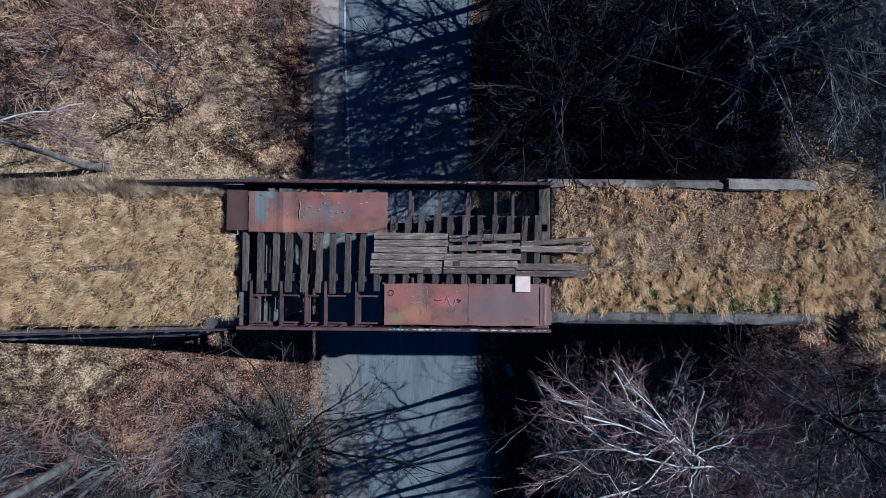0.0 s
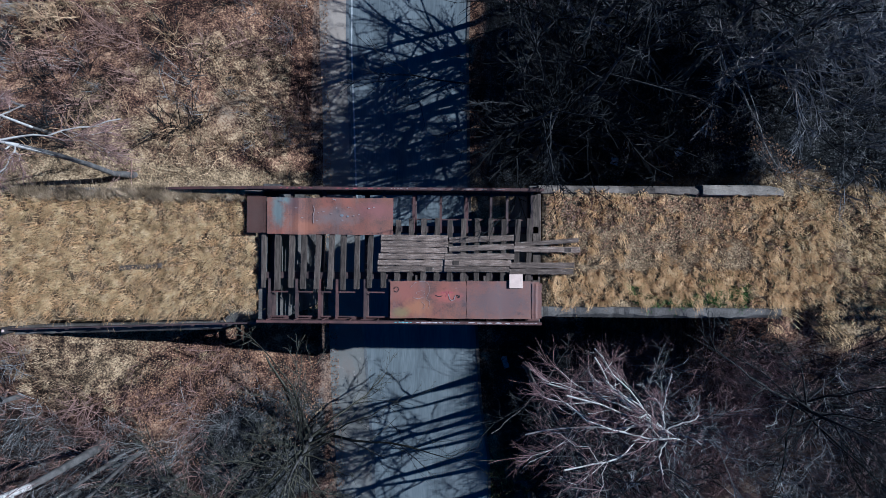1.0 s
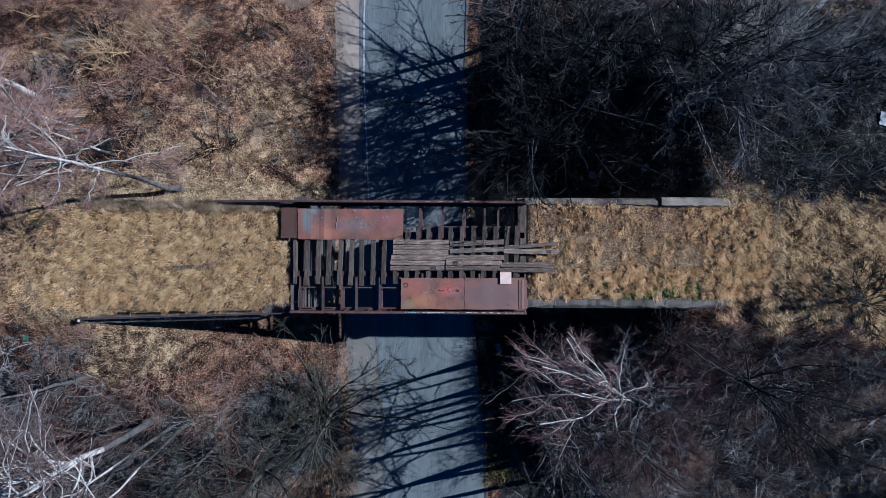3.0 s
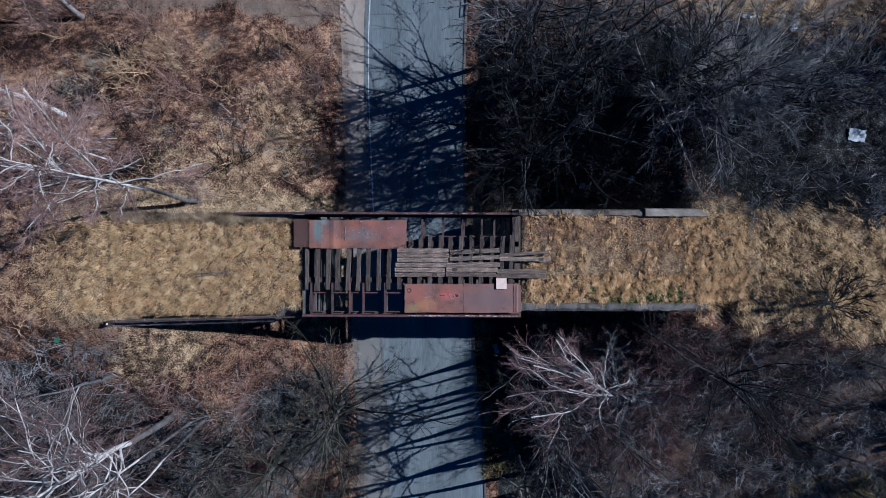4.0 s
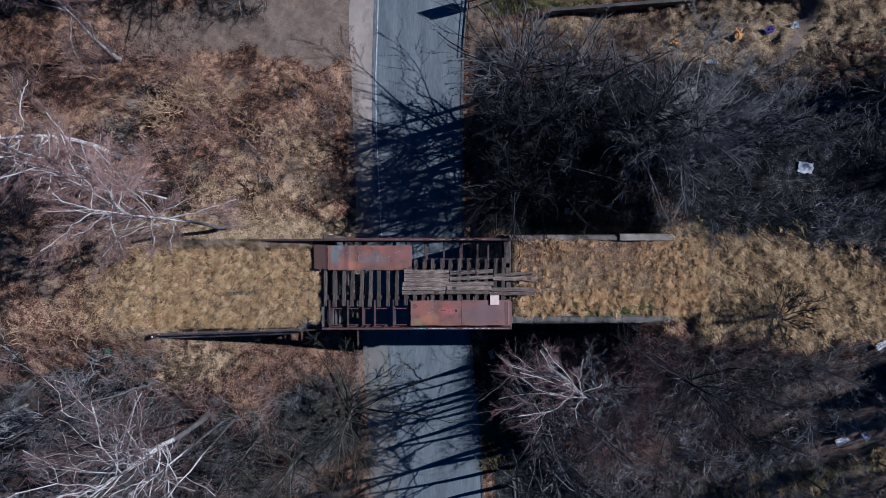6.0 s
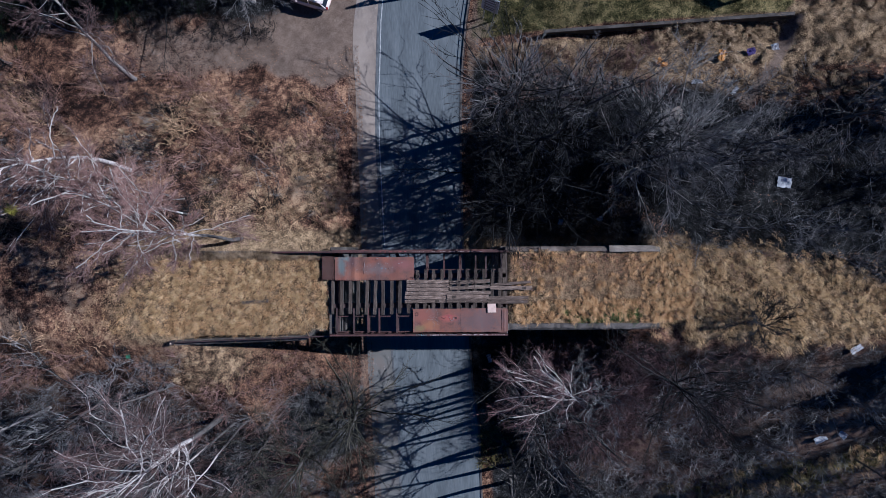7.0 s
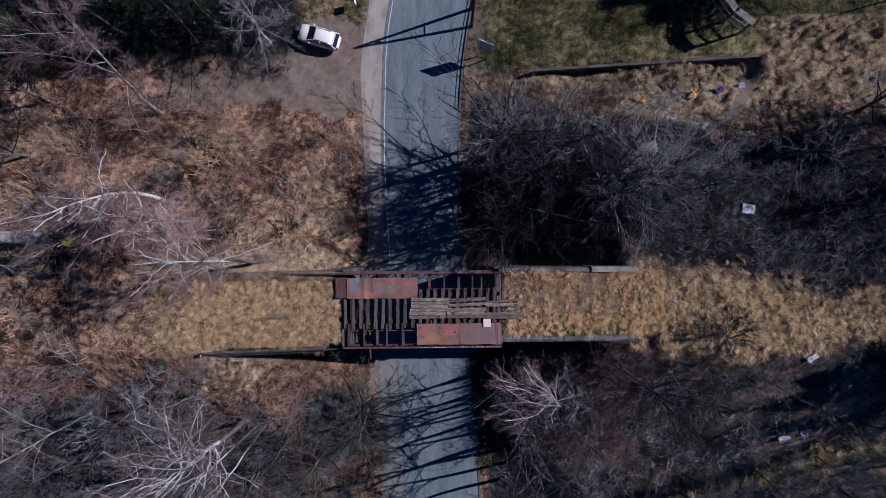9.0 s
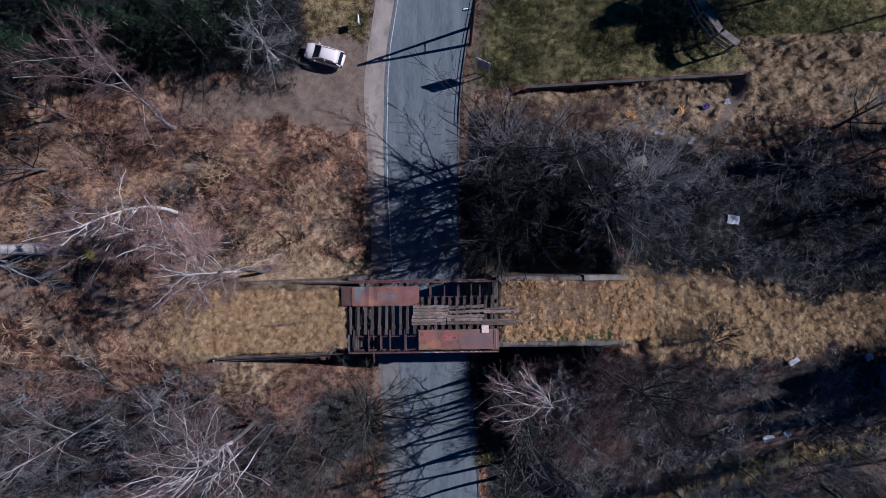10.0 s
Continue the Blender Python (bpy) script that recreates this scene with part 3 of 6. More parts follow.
    dirt = np.maximum(dirt, 0.8 * trod)
    stony = sstep(22, 26, -x) * sstep(-5, -3.5, y) * (1 - sstep(2.5, 4.5, y)) * (0.75 + 0.25 * np.sin(x * 0.9 + y))
    dirt, straw = np.maximum(dirt, 0.5 * stony), np.maximum(straw, 0.45 * stony)
    warm = 0.55 * np.exp(-((x - 13) / 4.5) ** 2 - ((y + 11.8) / 2.2) ** 2)
    dirt, shade_soil = np.maximum(dirt, warm), shade_soil - 0.6 * warm
    shade_soil = np.where((verge > 0.3) | (trod > 0.3), 0.0, shade_soil)
    at = me.color_attributes.new("cover", "FLOAT_COLOR", "POINT")
    at.data.foreach_set("color", np.stack([straw, lawn, dirt, np.clip(shade_soil, 0, 1)], 1).astype(np.float32).ravel())
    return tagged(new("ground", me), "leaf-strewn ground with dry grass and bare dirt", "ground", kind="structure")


build_ground()


def strip(name, ys, left, right, z, thick, mat, label, category, parent=None):
    """A slab that follows the road between two edge lines."""
    v, f = [], []
    for y in ys:
        l, r = float(left(y)), float(right(y))
        v += [(l, y, z), (r, y, z), (r, y, z - thick), (l, y, z - thick)]
    for k in range(len(ys) - 1):
        a = 4 * k
        for q in ((0, 1, 5, 4), (1, 2, 6, 5), (3, 0, 4, 7), (2, 3, 7, 6)):
            f.append([a + n for n in q][::-1])
    me = mesh_from(name, v, f, mat)
    ob = new(name, me)
    return tagged(ob, label, category, kind="structure")


YS = list(np.arange(-60, 80.1, 1.0))
road = strip("road", YS, road_west, road_east, 0.0, 0.3, M_ROAD, "grey two-lane asphalt road with tyre-worn lanes", "road")
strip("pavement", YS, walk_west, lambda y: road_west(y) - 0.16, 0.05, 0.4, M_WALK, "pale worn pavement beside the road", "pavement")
strip("kerb", YS, lambda y: road_west(y) - 0.16, road_west, 0.065, 0.4, M_KERB, "weathered stone kerb along the road", "kerb")
strip("kerb", YS, lambda y: road_east(y), lambda y: road_east(y) + 0.16, 0.06, 0.4, M_CONC_DARK, "dark weathered kerb along the road", "kerb")
strip("road_line", list(np.arange(3, 80.1, 1.0)), lambda y: road_west(y) + 0.12, lambda y: road_west(y) + 0.21, 0.006, 0.02, M_LINE, "worn white edge line", "road marking")

# ------------------------------------------------------------------ abutments and wing walls


def wall_piece(name, pts, y_in, y_out, mat, label):
    """A wall with a broken, worn top: pts are (x, top z); it reaches down below the ground."""
    r = random.Random(name)
    xs = np.arange(pts[0][0], pts[-1][0] + 0.01, 0.22)
    px, pz = [p[0] for p in pts], [p[1] for p in pts]
    bm = bmesh.new()
    rows = []
    chip = 0.0
    for x in xs:
        yi, yo, zt = y_in(x), y_out(x), float(np.interp(x, px, pz))
        s = 1 if yo > yi else -1
        chip = max(0.0, min(0.16, chip + r.uniform(-0.06, 0.06)))
        crack = 0.05 if r.random() < 0.12 else 0.0
        ym = (yi + yo) / 2
        rows.append([bm.verts.new(p) for p in ((x, yi, -0.6), (x, yo, -0.6), (x, yo, zt - 0.22), (x, yo - s * (0.02 + chip), zt - 0.02 - crack),
                                               (x, ym + r.uniform(-0.05, 0.05), zt + r.uniform(-0.015, 0.015) - crack), (x, yi + s * r.uniform(0, 0.08), zt - 0.01 - crack), (x, yi, zt - 0.15))])
    n = len(rows[0])
    for a, b in zip(rows, rows[1:]):
        for k in range(n):
            bm.faces.new((a[k], a[(k + 1) % n], b[(k + 1) % n], b[k]))
    bm.faces.new(rows[0][::-1])
    bm.faces.new(rows[-1])
    bmesh.ops.recalc_face_normals(bm, faces=bm.faces)
    ob = part(name, bm, mat)
    return tagged(ob, label, "wall", kind="structure")


rng = np.random.default_rng(5)


def worn(x0, x1, z, n, amp=0.03):
    return [(x, z + float(rng.uniform(-amp, amp))) for x in np.linspace(x0, x1, n)]


wall_piece("wall_north_east", worn(4.1, 11.2, 9.0, 14, 0.05), lambda x: 2.6, lambda x: 2.98, M_CONC_BROWN, "brown-stained concrete wing wall with a chipped top")
wall_piece("wall_north_east_end", worn(11.2, 14.75, 9.14, 7), lambda x: 2.56, lambda x: 3.04 - 0.12 * sstep(14.0, 14.8, x), M_CONC, "pale old concrete end of the wing wall")
wall_piece("wall_south_east", worn(4.1, 14.8, 9.05, 16), lambda x: -2.32, lambda x: -2.78, M_CONC_DARK, "dark mossy concrete wing wall")
wall_piece("wall_north_west", worn(-19.0, -7.9, 8.62, 14, 0.08), lambda x: 2.36, lambda x: 2.75, M_CONC_BROWN, "weathered concrete wing wall half buried in grass")
wall_piece("wall_south_west", worn(-19.0, -7.9, 8.68, 14, 0.03), lambda x: -3.02 + 0.035 * (x + 7.9) + 0.6 * sstep(-9.9, -9.0, x), lambda x: -3.42 + 0.035 * (x + 7.9) + 0.6 * sstep(-9.9, -9.0, x), M_CONC_DARK, "weathered concrete wing wall half buried in grass")
# abutments take the dark concrete to put the bridge's shade into their colour
for nm, x0, x1, xs in (("wall_west", -8.1, -7.35, -7.75), ("wall_east", 3.75, 4.3, 3.95)):
    bm = bmesh.new()
    box(bm, x0, x1, -3.1, 3.0, -0.6, 8.4, 0.04)
    part_ob = part(nm, bm, M_CONC_DARK)
    tagged(part_ob, "stained concrete abutment under the bridge end, darkened for shade", "abutment", kind="structure")
tagged(part("back_wall", boxed(-8.1, -7.72, -3.0, 2.4, 8.5, 8.92, 0.03), M_CONC_DARK), "concrete back wall of the abutment at the grass", "wall", kind="structure")
tagged(part("back_wall", boxed(3.84, 4.2, -2.85, 2.58, 8.42, 9.0, 0.03), M_TIE), "dark earth-stained back wall of the abutment at the grass", "wall", kind="structure")

# ------------------------------------------------------------------ bridge
TIE_TOP = 9.25
bridge = empty("railway_bridge", -1.8, 0, 8.5, "derelict steel girder railway bridge with open timber sleepers", "bridge")
bridge_inv = Matrix.Translation((1.8, 0, -8.5))


def on_bridge(name, bm, mat, label=""):
    bmesh.ops.transform(bm, matrix=bridge_inv, verts=bm.verts)
    return part(name, bm, mat, bridge, label)


def girder(y, x0, x1, z0, z1, taper_w=0.0, hw=0.085):
    """A riveted plate girder: web, two flanges, stiffeners; the west end may run out in a slope."""
    bm = bmesh.new()
    box(bm, x0, x1, y - 0.015, y + 0.015, z0 + 0.025, z1 - 0.025)
    box(bm, x0, x1, y - hw, y + hw, z1 - 0.025, z1)
    box(bm, x0, x1, y - hw * 0.6, y + hw * 0.6, z1 + 0.004, z1 + 0.02)
    box(bm, x0, x1, y - 0.14, y + 0.14, z0, z0 + 0.025)
    for x in np.arange(x0 + 0.4, x1, 1.17):
        box(bm, x - 0.012, x + 0.012, y - 0.08, y - 0.017, z0 + 0.03, z1 - 0.03)
        box(bm, x - 0.012, x + 0.012, y + 0.017, y + 0.08, z0 + 0.03, z1 - 0.03)
    for x in np.arange(x0 + 0.1, x1, 0.3):
        for s in (-hw * 0.8, hw * 0.8):
            bmesh.ops.create_icosphere(bm, subdivisions=1, radius=0.018, matrix=Matrix.Translation((x, y + s, z1)))
    if taper_w:
        a = [(x0, z1), (x0 - taper_w * 0.45, z1 - 0.22), (x0 - taper_w, z1 - 0.78)]
        for (xa, za), (xb, zb) in zip(a, a[1:]):
            vs = [bm.verts.new(p) for p in ((xa, y - hw, za), (xb, y - hw * 0.8, zb), (xb, y + hw * 0.8, zb), (xa, y + hw, za),
                                            (xa, y - hw, za - 0.03), (xb, y - hw * 0.8, zb - 0.03), (xb, y + hw * 0.8, zb - 0.03), (xa, y + hw, za - 0.03))]
            for q in ((0, 3, 2, 1), (4, 5, 6, 7), (0, 1, 5, 4), (3, 7, 6, 2), (0, 4, 7, 3), (1, 2, 6, 5)):
                bm.faces.new([vs[k] for k in q])
            ws = [bm.verts.new(p) for p in ((xa, y, za - 0.03), (xb, y, zb - 0.03), (xb, y, 8.7), (xa, y, 8.7))]
            bm.faces.new(ws)
    return bm


on_bridge("girder", girder(2.66, -8.0, 4.2, 8.45, 9.85, 4.9, 0.06), M_RUST, "rust-red riveted plate girder")
on_bridge("girder", girder(-2.98, -7.9, 4.15, 8.88, 9.75, 0.0, 0.065), M_RUST, "rust-red riveted plate girder with faded paint")
for y in (1.0, -1.05):
    bm = boxed(-7.9, 4.1, y - 0.14, y + 0.14, 8.97, 9.0)
    box(bm, -7.9, 4.1, y - 0.015, y + 0.015, 8.43, 8.97)
    box(bm, -7.9, 4.1, y - 0.14, y + 0.14, 8.4, 8.43)
    on_bridge("stringer", bm, M_DARKSTEEL, "dark steel stringer under the sleepers")
for x in (-7.55, -5.4, -3.4, -1.32, 0.96, 3.75):
    on_bridge("cross_beam", boxed(x - 0.1, x + 0.1, -2.95, 2.7, 8.42, 8.72, 0.01), M_DARKSTEEL, "dark steel cross beam")

rng = np.random.default_rng(11)
for k in range(20):
    x = -7.19 + 0.573 * k
    bm = bmesh.new()
    box(bm, -0.115, 0.115, -1.49, 1.49, -0.22, 0, 0.015)
    bmesh.ops.subdivide_edges(bm, edges=[e for e in bm.edges if abs((e.verts[0].co - e.verts[1].co).y) > 1], cuts=7)
    for v in bm.verts:
        v.co.x += float(rng.normal(0, 0.008))
        v.co.z += float(rng.normal(0, 0.006))
    y0 = -0.2 + float(rng.normal(0, 0.035)) + 0.012 * k
    bmesh.ops.transform(bm, matrix=pose(x + float(rng.normal(0, 0.02)), y0, TIE_TOP + float(rng.normal(0, 0.01)) - 0.002, 0, 0, float(rng.normal(-0.6, 0.6))), verts=bm.verts)
    on_bridge("sleeper", bm, M_TIE)
on_bridge("sleeper", boxed(-7.9, -7.72, -1.6, 0.7, 9.0, 9.2, 0.015), M_TIE)
# short blocks beside the sleepers at the south plate
for x in (-2.1, -1.2, -0.4, 0.35, 1.0, 1.75, 2.6, 3.1):
    on_bridge("block", boxed(x - 0.05, x + 0.05, -1.62, -1.0, 9.12, 9.262, 0.01, None), M_TIE)

# outriggers that carried the walkways
RED = (-5.37, -4.61, -1.32, -0.156, 0.964)


def bracket(x, y0, y1, red):
    bm = boxed(x - 0.055, x + 0.055, y0, y1, 9.17, 9.19)
    box(bm, x - 0.01, x + 0.01, y0, y1, 8.98, 9.17)
    box(bm, x - 0.05, x + 0.05, y0, y1, 8.96, 8.98)
    rod(bm, (x, y0 + 0.1, 8.97), (x, y1 - 0.1 if abs(y1) > abs(y0) else y0 + 0.1, 8.75), 0.02, 5)
    on_bridge("outrigger", bm, M_RUST if red else M_DARKSTEEL, "red-brown steel outrigger" if red else "dark steel outrigger")


for x in (-6.6, -5.2, -3.9, -2.6, -1.32, -0.156, 0.964, 2.016, 2.71, 3.78):
    bracket(x, 0.84, 2.66, x in RED)
for x in (-7.53, -6.35, -5.37, -4.61, -3.4, -2.33, -1.2, 0.0, 1.2, 2.4, 3.6):
    bracket(x, -2.9, -1.2, x in RED)
for x, n in ((-7.5, 0.75), (-6.3, 0.62), (-5.3, 0.42), (-4.55, 0.72), (-3.35, 0.8)):
    for y in (-1.76, -2.82):
        bm = boxed(x, x + n, y - 0.03, y + 0.03, 9.1, 9.112)
        box(bm, x, x + n, y - 0.03, y - 0.022, 9.04, 9.1)
        on_bridge("brace", bm, M_RUST, "thin rusty angle brace")
for x, n in ((-1.25, 0.9), (-0.1, 1.0), (1.03, 0.65), (2.08, 0.3), (2.77, 0.62)):
    for y in (1.42, 2.5):
        bm = boxed(x, x + n, y - 0.03, y + 0.03, 9.1, 9.112)
        box(bm, x, x + n, y - 0.03, y - 0.022, 9.04, 9.1)
        on_bridge("brace", bm, M_RUST, "thin rusty angle brace")


def plate(x0, x1, y0, y1, z, waves_at=(), sag=0.02, seed=1):
    """A thin steel sheet, buckled in long ripples."""
    bm = bmesh.new()
    nx, ny = 40, 6
    r = random.Random(seed)
    grid = []
    for lay in (0.0, -0.012):
        g = []
        for i in range(nx + 1):
            x = x0 + (x1 - x0) * i / nx
            row = []
            for j in range(ny + 1):
                y = y0 + (y1 - y0) * j / ny
                dz = sum(a * math.exp(-((x - c) / w) ** 2) for c, w, a in waves_at)
                dz += sag * 0.4 * math.sin(x * 2.1 + seed) * math.sin(y * 1.7)
                row.append(bm.verts.new((x + 0.01 * math.sin(y * 9 + seed), y + 0.012 * math.sin(x * 2.6 + seed), z + dz + lay)))
            g.append(row)
        grid.append(g)
    for i in range(nx):
        for j in range(ny):
            a, b = grid
            bm.faces.new((a[i][j], a[i + 1][j], a[i + 1][j + 1], a[i][j + 1]))
            bm.faces.new((b[i][j], b[i][j + 1], b[i + 1][j + 1], b[i + 1][j]))
    for i in range(nx):
        for j in (0, ny):
            bm.faces.new((grid[0][i][j], grid[0][i + 1][j], grid[1][i + 1][j], grid[1][i][j]))
    for j in range(ny):
        for i in (0, nx):
            bm.faces.new((grid[0][i][j], grid[0][i][j + 1], grid[1][i][j + 1], grid[1][i][j]))
    bmesh.ops.recalc_face_normals(bm, faces=bm.faces)
    return bm


def pline(bm, pts, w, z):
    """A brush stroke: a flat ribbon along points, lying on a sheet."""
    raw = [Vector((*p, z)) for p in pts]
    raw = [raw[0] * 2 - raw[1]] + raw + [raw[-1] * 2 - raw[-2]]
    pts = []
    for a, b, c, d in zip(raw, raw[1:], raw[2:], raw[3:]):
        for t in (0.0, 0.25, 0.5, 0.75):
            pts.append(0.5 * (2 * b + (c - a) * t + (2 * a - 5 * b + 4 * c - d) * t * t + (3 * b - a - 3 * c + d) * t ** 3))
    pts.append(raw[-2])
    rows = []
    for k, p in enumerate(pts):
        d = (pts[min(k + 1, len(pts) - 1)] - pts[max(k - 1, 0)]).normalized()
        s = Vector((-d.y, d.x, 0)) * w / 2 * (0.7 + 0.3 * math.sin(k * 2.3))
        rows.append((bm.verts.new(p + s), bm.verts.new(p - s)))
    for a, b in zip(rows, rows[1:]):
        bm.faces.new((a[0], a[1], b[1], b[0]))


def smear(bm, x, y, w, h, z, seed):
    """A ragged patch of old paint."""
    r = random.Random(seed)
    c = bm.verts.new((x, y, z))
    ring = [bm.verts.new((x + math.cos(a) * w / 2 * r.uniform(0.55, 1.1), y + math.sin(a) * h / 2 * r.uniform(0.55, 1.1), z)) for a in [k * math.tau / 14 for k in range(14)]]
    for k in range(14):
        bm.faces.new((c, ring[k], ring[(k + 1) % 14]))


north = on_bridge("walkway_plate", plate(-7.62, -2.2, 0.72, 2.3, 9.33, ((-6.95, 0.22, 0.035), (-6.3, 0.15, 0.03), (-5.9, 0.2, -0.02), (-4.5, 0.3, 0.02), (-3.2, 0.4, 0.02)), 0.02, 2), M_PLATE, "buckled rusty steel walkway plate")
bm = bmesh.new()
cols = [(-8.5, 9.27), (-8.25, 9.285), (-8.0, 9.29), (-7.8, 9.3), (-7.66, 9.325)]
rows = [[bm.verts.new((x, y, z + s)) for y in (0.78, 1.3, 1.9, 2.36) for s in (0.0,)] for x, z in cols]
for a, b in zip(rows, rows[1:]):
    for k in range(3):
        bm.faces.new((a[k], b[k], b[k + 1], a[k + 1]))
bmesh.ops.solidify(bm, geom=bm.faces[:], thickness=0.012)
on_bridge("walkway_plate", bm, M_PLATE, "bent end of a rusty plate sloping into the grass")
p1 = on_bridge("walkway_plate", plate(-2.29, 0.97, -2.84, -1.24, 9.33, ((0.0, 0.5, 0.012),), 0.02, 4), M_PLATE, "orange-red rusty steel walkway plate with scribbles")
p2 = on_bridge("walkway_plate", plate(0.985, 4.1, -2.84, -1.22, 9.335, ((2.0, 0.4, 0.012),), 0.015, 6), M_PLATE, "purple-brown rusty steel walkway plate")
on_bridge("walkway_plate", plate(3.78, 4.2, -2.8, -1.3, 9.365, ((3.95, 0.06, 0.02),), 0.01, 8), M_PLATE, "bent plate end lapped over the next plate")

# old paint on the plates and the girder tops
rr = random.Random(3)
for x in (-5.3, -5.05, -4.45, -4.2, -3.85, -3.1, -6.2):
    for k in range(2):
        bm = bmesh.new()
        smear(bm, x + rr.uniform(-0.2, 0.2), 1.6 + rr.uniform(-0.3, 0.35), rr.uniform(0.05, 0.14), rr.uniform(0.03, 0.06), 9.366 + 0.002 * k, rr.random())
        on_bridge("paint_mark", bm, M_CHALK, "faded pale paint")
for pts, w in (([(-5.62, 1.95), (-5.58, 1.75), (-5.63, 1.5), (-5.6, 1.2)], 0.04), ([(-4.8, 2.25), (-4.65, 2.2)], 0.06)):
    bm = bmesh.new()
    pline(bm, pts, w, 9.37)
    on_bridge("paint_mark", bm, M_CHALK, "faded pale paint")
for k, (x, y, w, h, z) in enumerate(((-7.0, 2.15, 0.3, 0.08, 9.377), (-4.4, 1.55, 0.22, 0.12, 9.369), (-4.15, 1.5, 0.12, 0.1, 9.369))):
    bm = bmesh.new()
    smear(bm, x, y, w, h, z, 3 + k)
    on_bridge("paint_mark", bm, M_BLUEPAINT, "faded blue-grey paint")
for mat, lab, strokes in (
    (M_CHALK, "pale sprayed stroke", (([(-1.45, -1.55), (-1.2, -1.3), (-0.75, -1.28), (-0.6, -1.6), (-0.75, -2.0), (-0.6, -2.1), (-0.65, -2.4)], 0.016),
                                      ([(-1.2, -1.75), (-0.95, -1.65), (-0.8, -1.75), (-1.0, -1.85), (-1.2, -1.75)], 0.014), ([(-1.3, -1.95), (-1.1, -2.0), (-0.85, -1.93)], 0.03),
                                      ([(-0.95, -2.1), (-0.8, -2.3), (-0.9, -2.45)], 0.02), ([(0.2, -1.8), (0.28, -2.02), (0.42, -2.05), (0.5, -1.85)], 0.05))),
    (M_SOOT, "black sprayed stroke", (([(-0.35, -1.85), (-0.2, -1.9), (-0.05, -1.86)], 0.05), ([(-2.15, -1.6), (-2.05, -1.5), (-1.92, -1.58), (-2.02, -1.72), (-2.14, -1.66)], 0.04),
                                      ([(0.55, -1.84), (0.68, -1.88), (0.6, -1.95)], 0.08))),
    (M_REDPAINT, "red sprayed stroke", (([(-0.1, -1.75), (0.15, -1.7), (0.1, -1.9)], 0.06), ([(0.22, -1.7), (0.4, -1.72)], 0.08)))):
    for k, (pts, w) in enumerate(strokes):
        bm = bmesh.new()
        pline(bm, pts, w, 9.354 + 0.001 * k)
        on_bridge("scribble", bm, mat, lab)
for x0, x1, mat, lab in ((-2.1, -1.3, M_CYAN, "turquoise paint"), (-1.2, 0.0, M_STREAK, "white paint"), (1.0, 2.9, M_STREAK, "white paint"), (3.0, 4.0, M_CHALK, "pale paint"), (0.1, 0.7, M_BLUEPAINT, "blue-grey paint")):
    for k in range(5):
        bm = bmesh.new()
        smear(bm, x0 + (x1 - x0) * (k + 0.5) / 5, -2.97 + rr.uniform(-0.012, 0.012), (x1 - x0) * rr.uniform(0.14, 0.26), rr.uniform(0.04, 0.08), 9.773 + 0.0006 * k, rr.random())
        on_bridge("paint_streak", bm, mat, lab + " on the girder's top")
for x0, x1, mat in ((-4.6, -2.6, M_REDPAINT), (-2.3, -1.5, M_CHALK), (-1.2, 2.6, M_CHALK), (-7.0, -5.5, M_REDPAINT)):
    for k in range(6):
        bm = bmesh.new()
        smear(bm, x0 + (x1 - x0) * (k + 0.5) / 6, 2.66 + rr.uniform(-0.01, 0.01), (x1 - x0) * rr.uniform(0.08, 0.18), rr.uniform(0.02, 0.05), 9.873 + 0.0006 * k, rr.random())
        on_bridge("paint_streak", bm, mat, "faded paint on the girder's top")

# steel parapet beam along the south-west wing wall
bm = bmesh.new()
pts = [(-7.9, -3.12), (-13.3, -3.3), (-18.7, -3.5)]
for (xa, ya), (xb, yb) in zip(pts, pts[1:]):
    L = math.hypot(xb - xa, yb - ya)
    m = pose(xa, ya, 9.22, 0, 0, math.degrees(math.atan2(yb - ya, xb - xa)))
    box(bm, 0, L, -0.055, 0.0, 0.1, 0.13, 0, m)
    box(bm, 0, L, -0.055, -0.035, -0.15, 0.1, 0, m)
    for k in range(4):
        box(bm, L * (k + 0.1) / 4, L * (k + 0.1) / 4 + 0.12, -0.035, 0.05, -0.3, 0.1, 0, m)
beam = tagged(part("parapet_beam", bm, M_DARKSTEEL), "dark steel parapet beam on the wing wall", "beam", kind="structure")
bm = boxed(-18.93, -18.74, -3.66, -3.38, 8.2, 9.42, 0.02)
post = tagged(part("end_post", bm, M_SOOT), "black steel end post of the parapet", "post")
part("cap", boxed(-18.88, -18.78, -3.58, -3.47, 9.42, 9.44), M_WHITE, post, "small white cap")

# ------------------------------------------------------------------ loose planks on the sleepers
rng = np.random.default_rng(21)


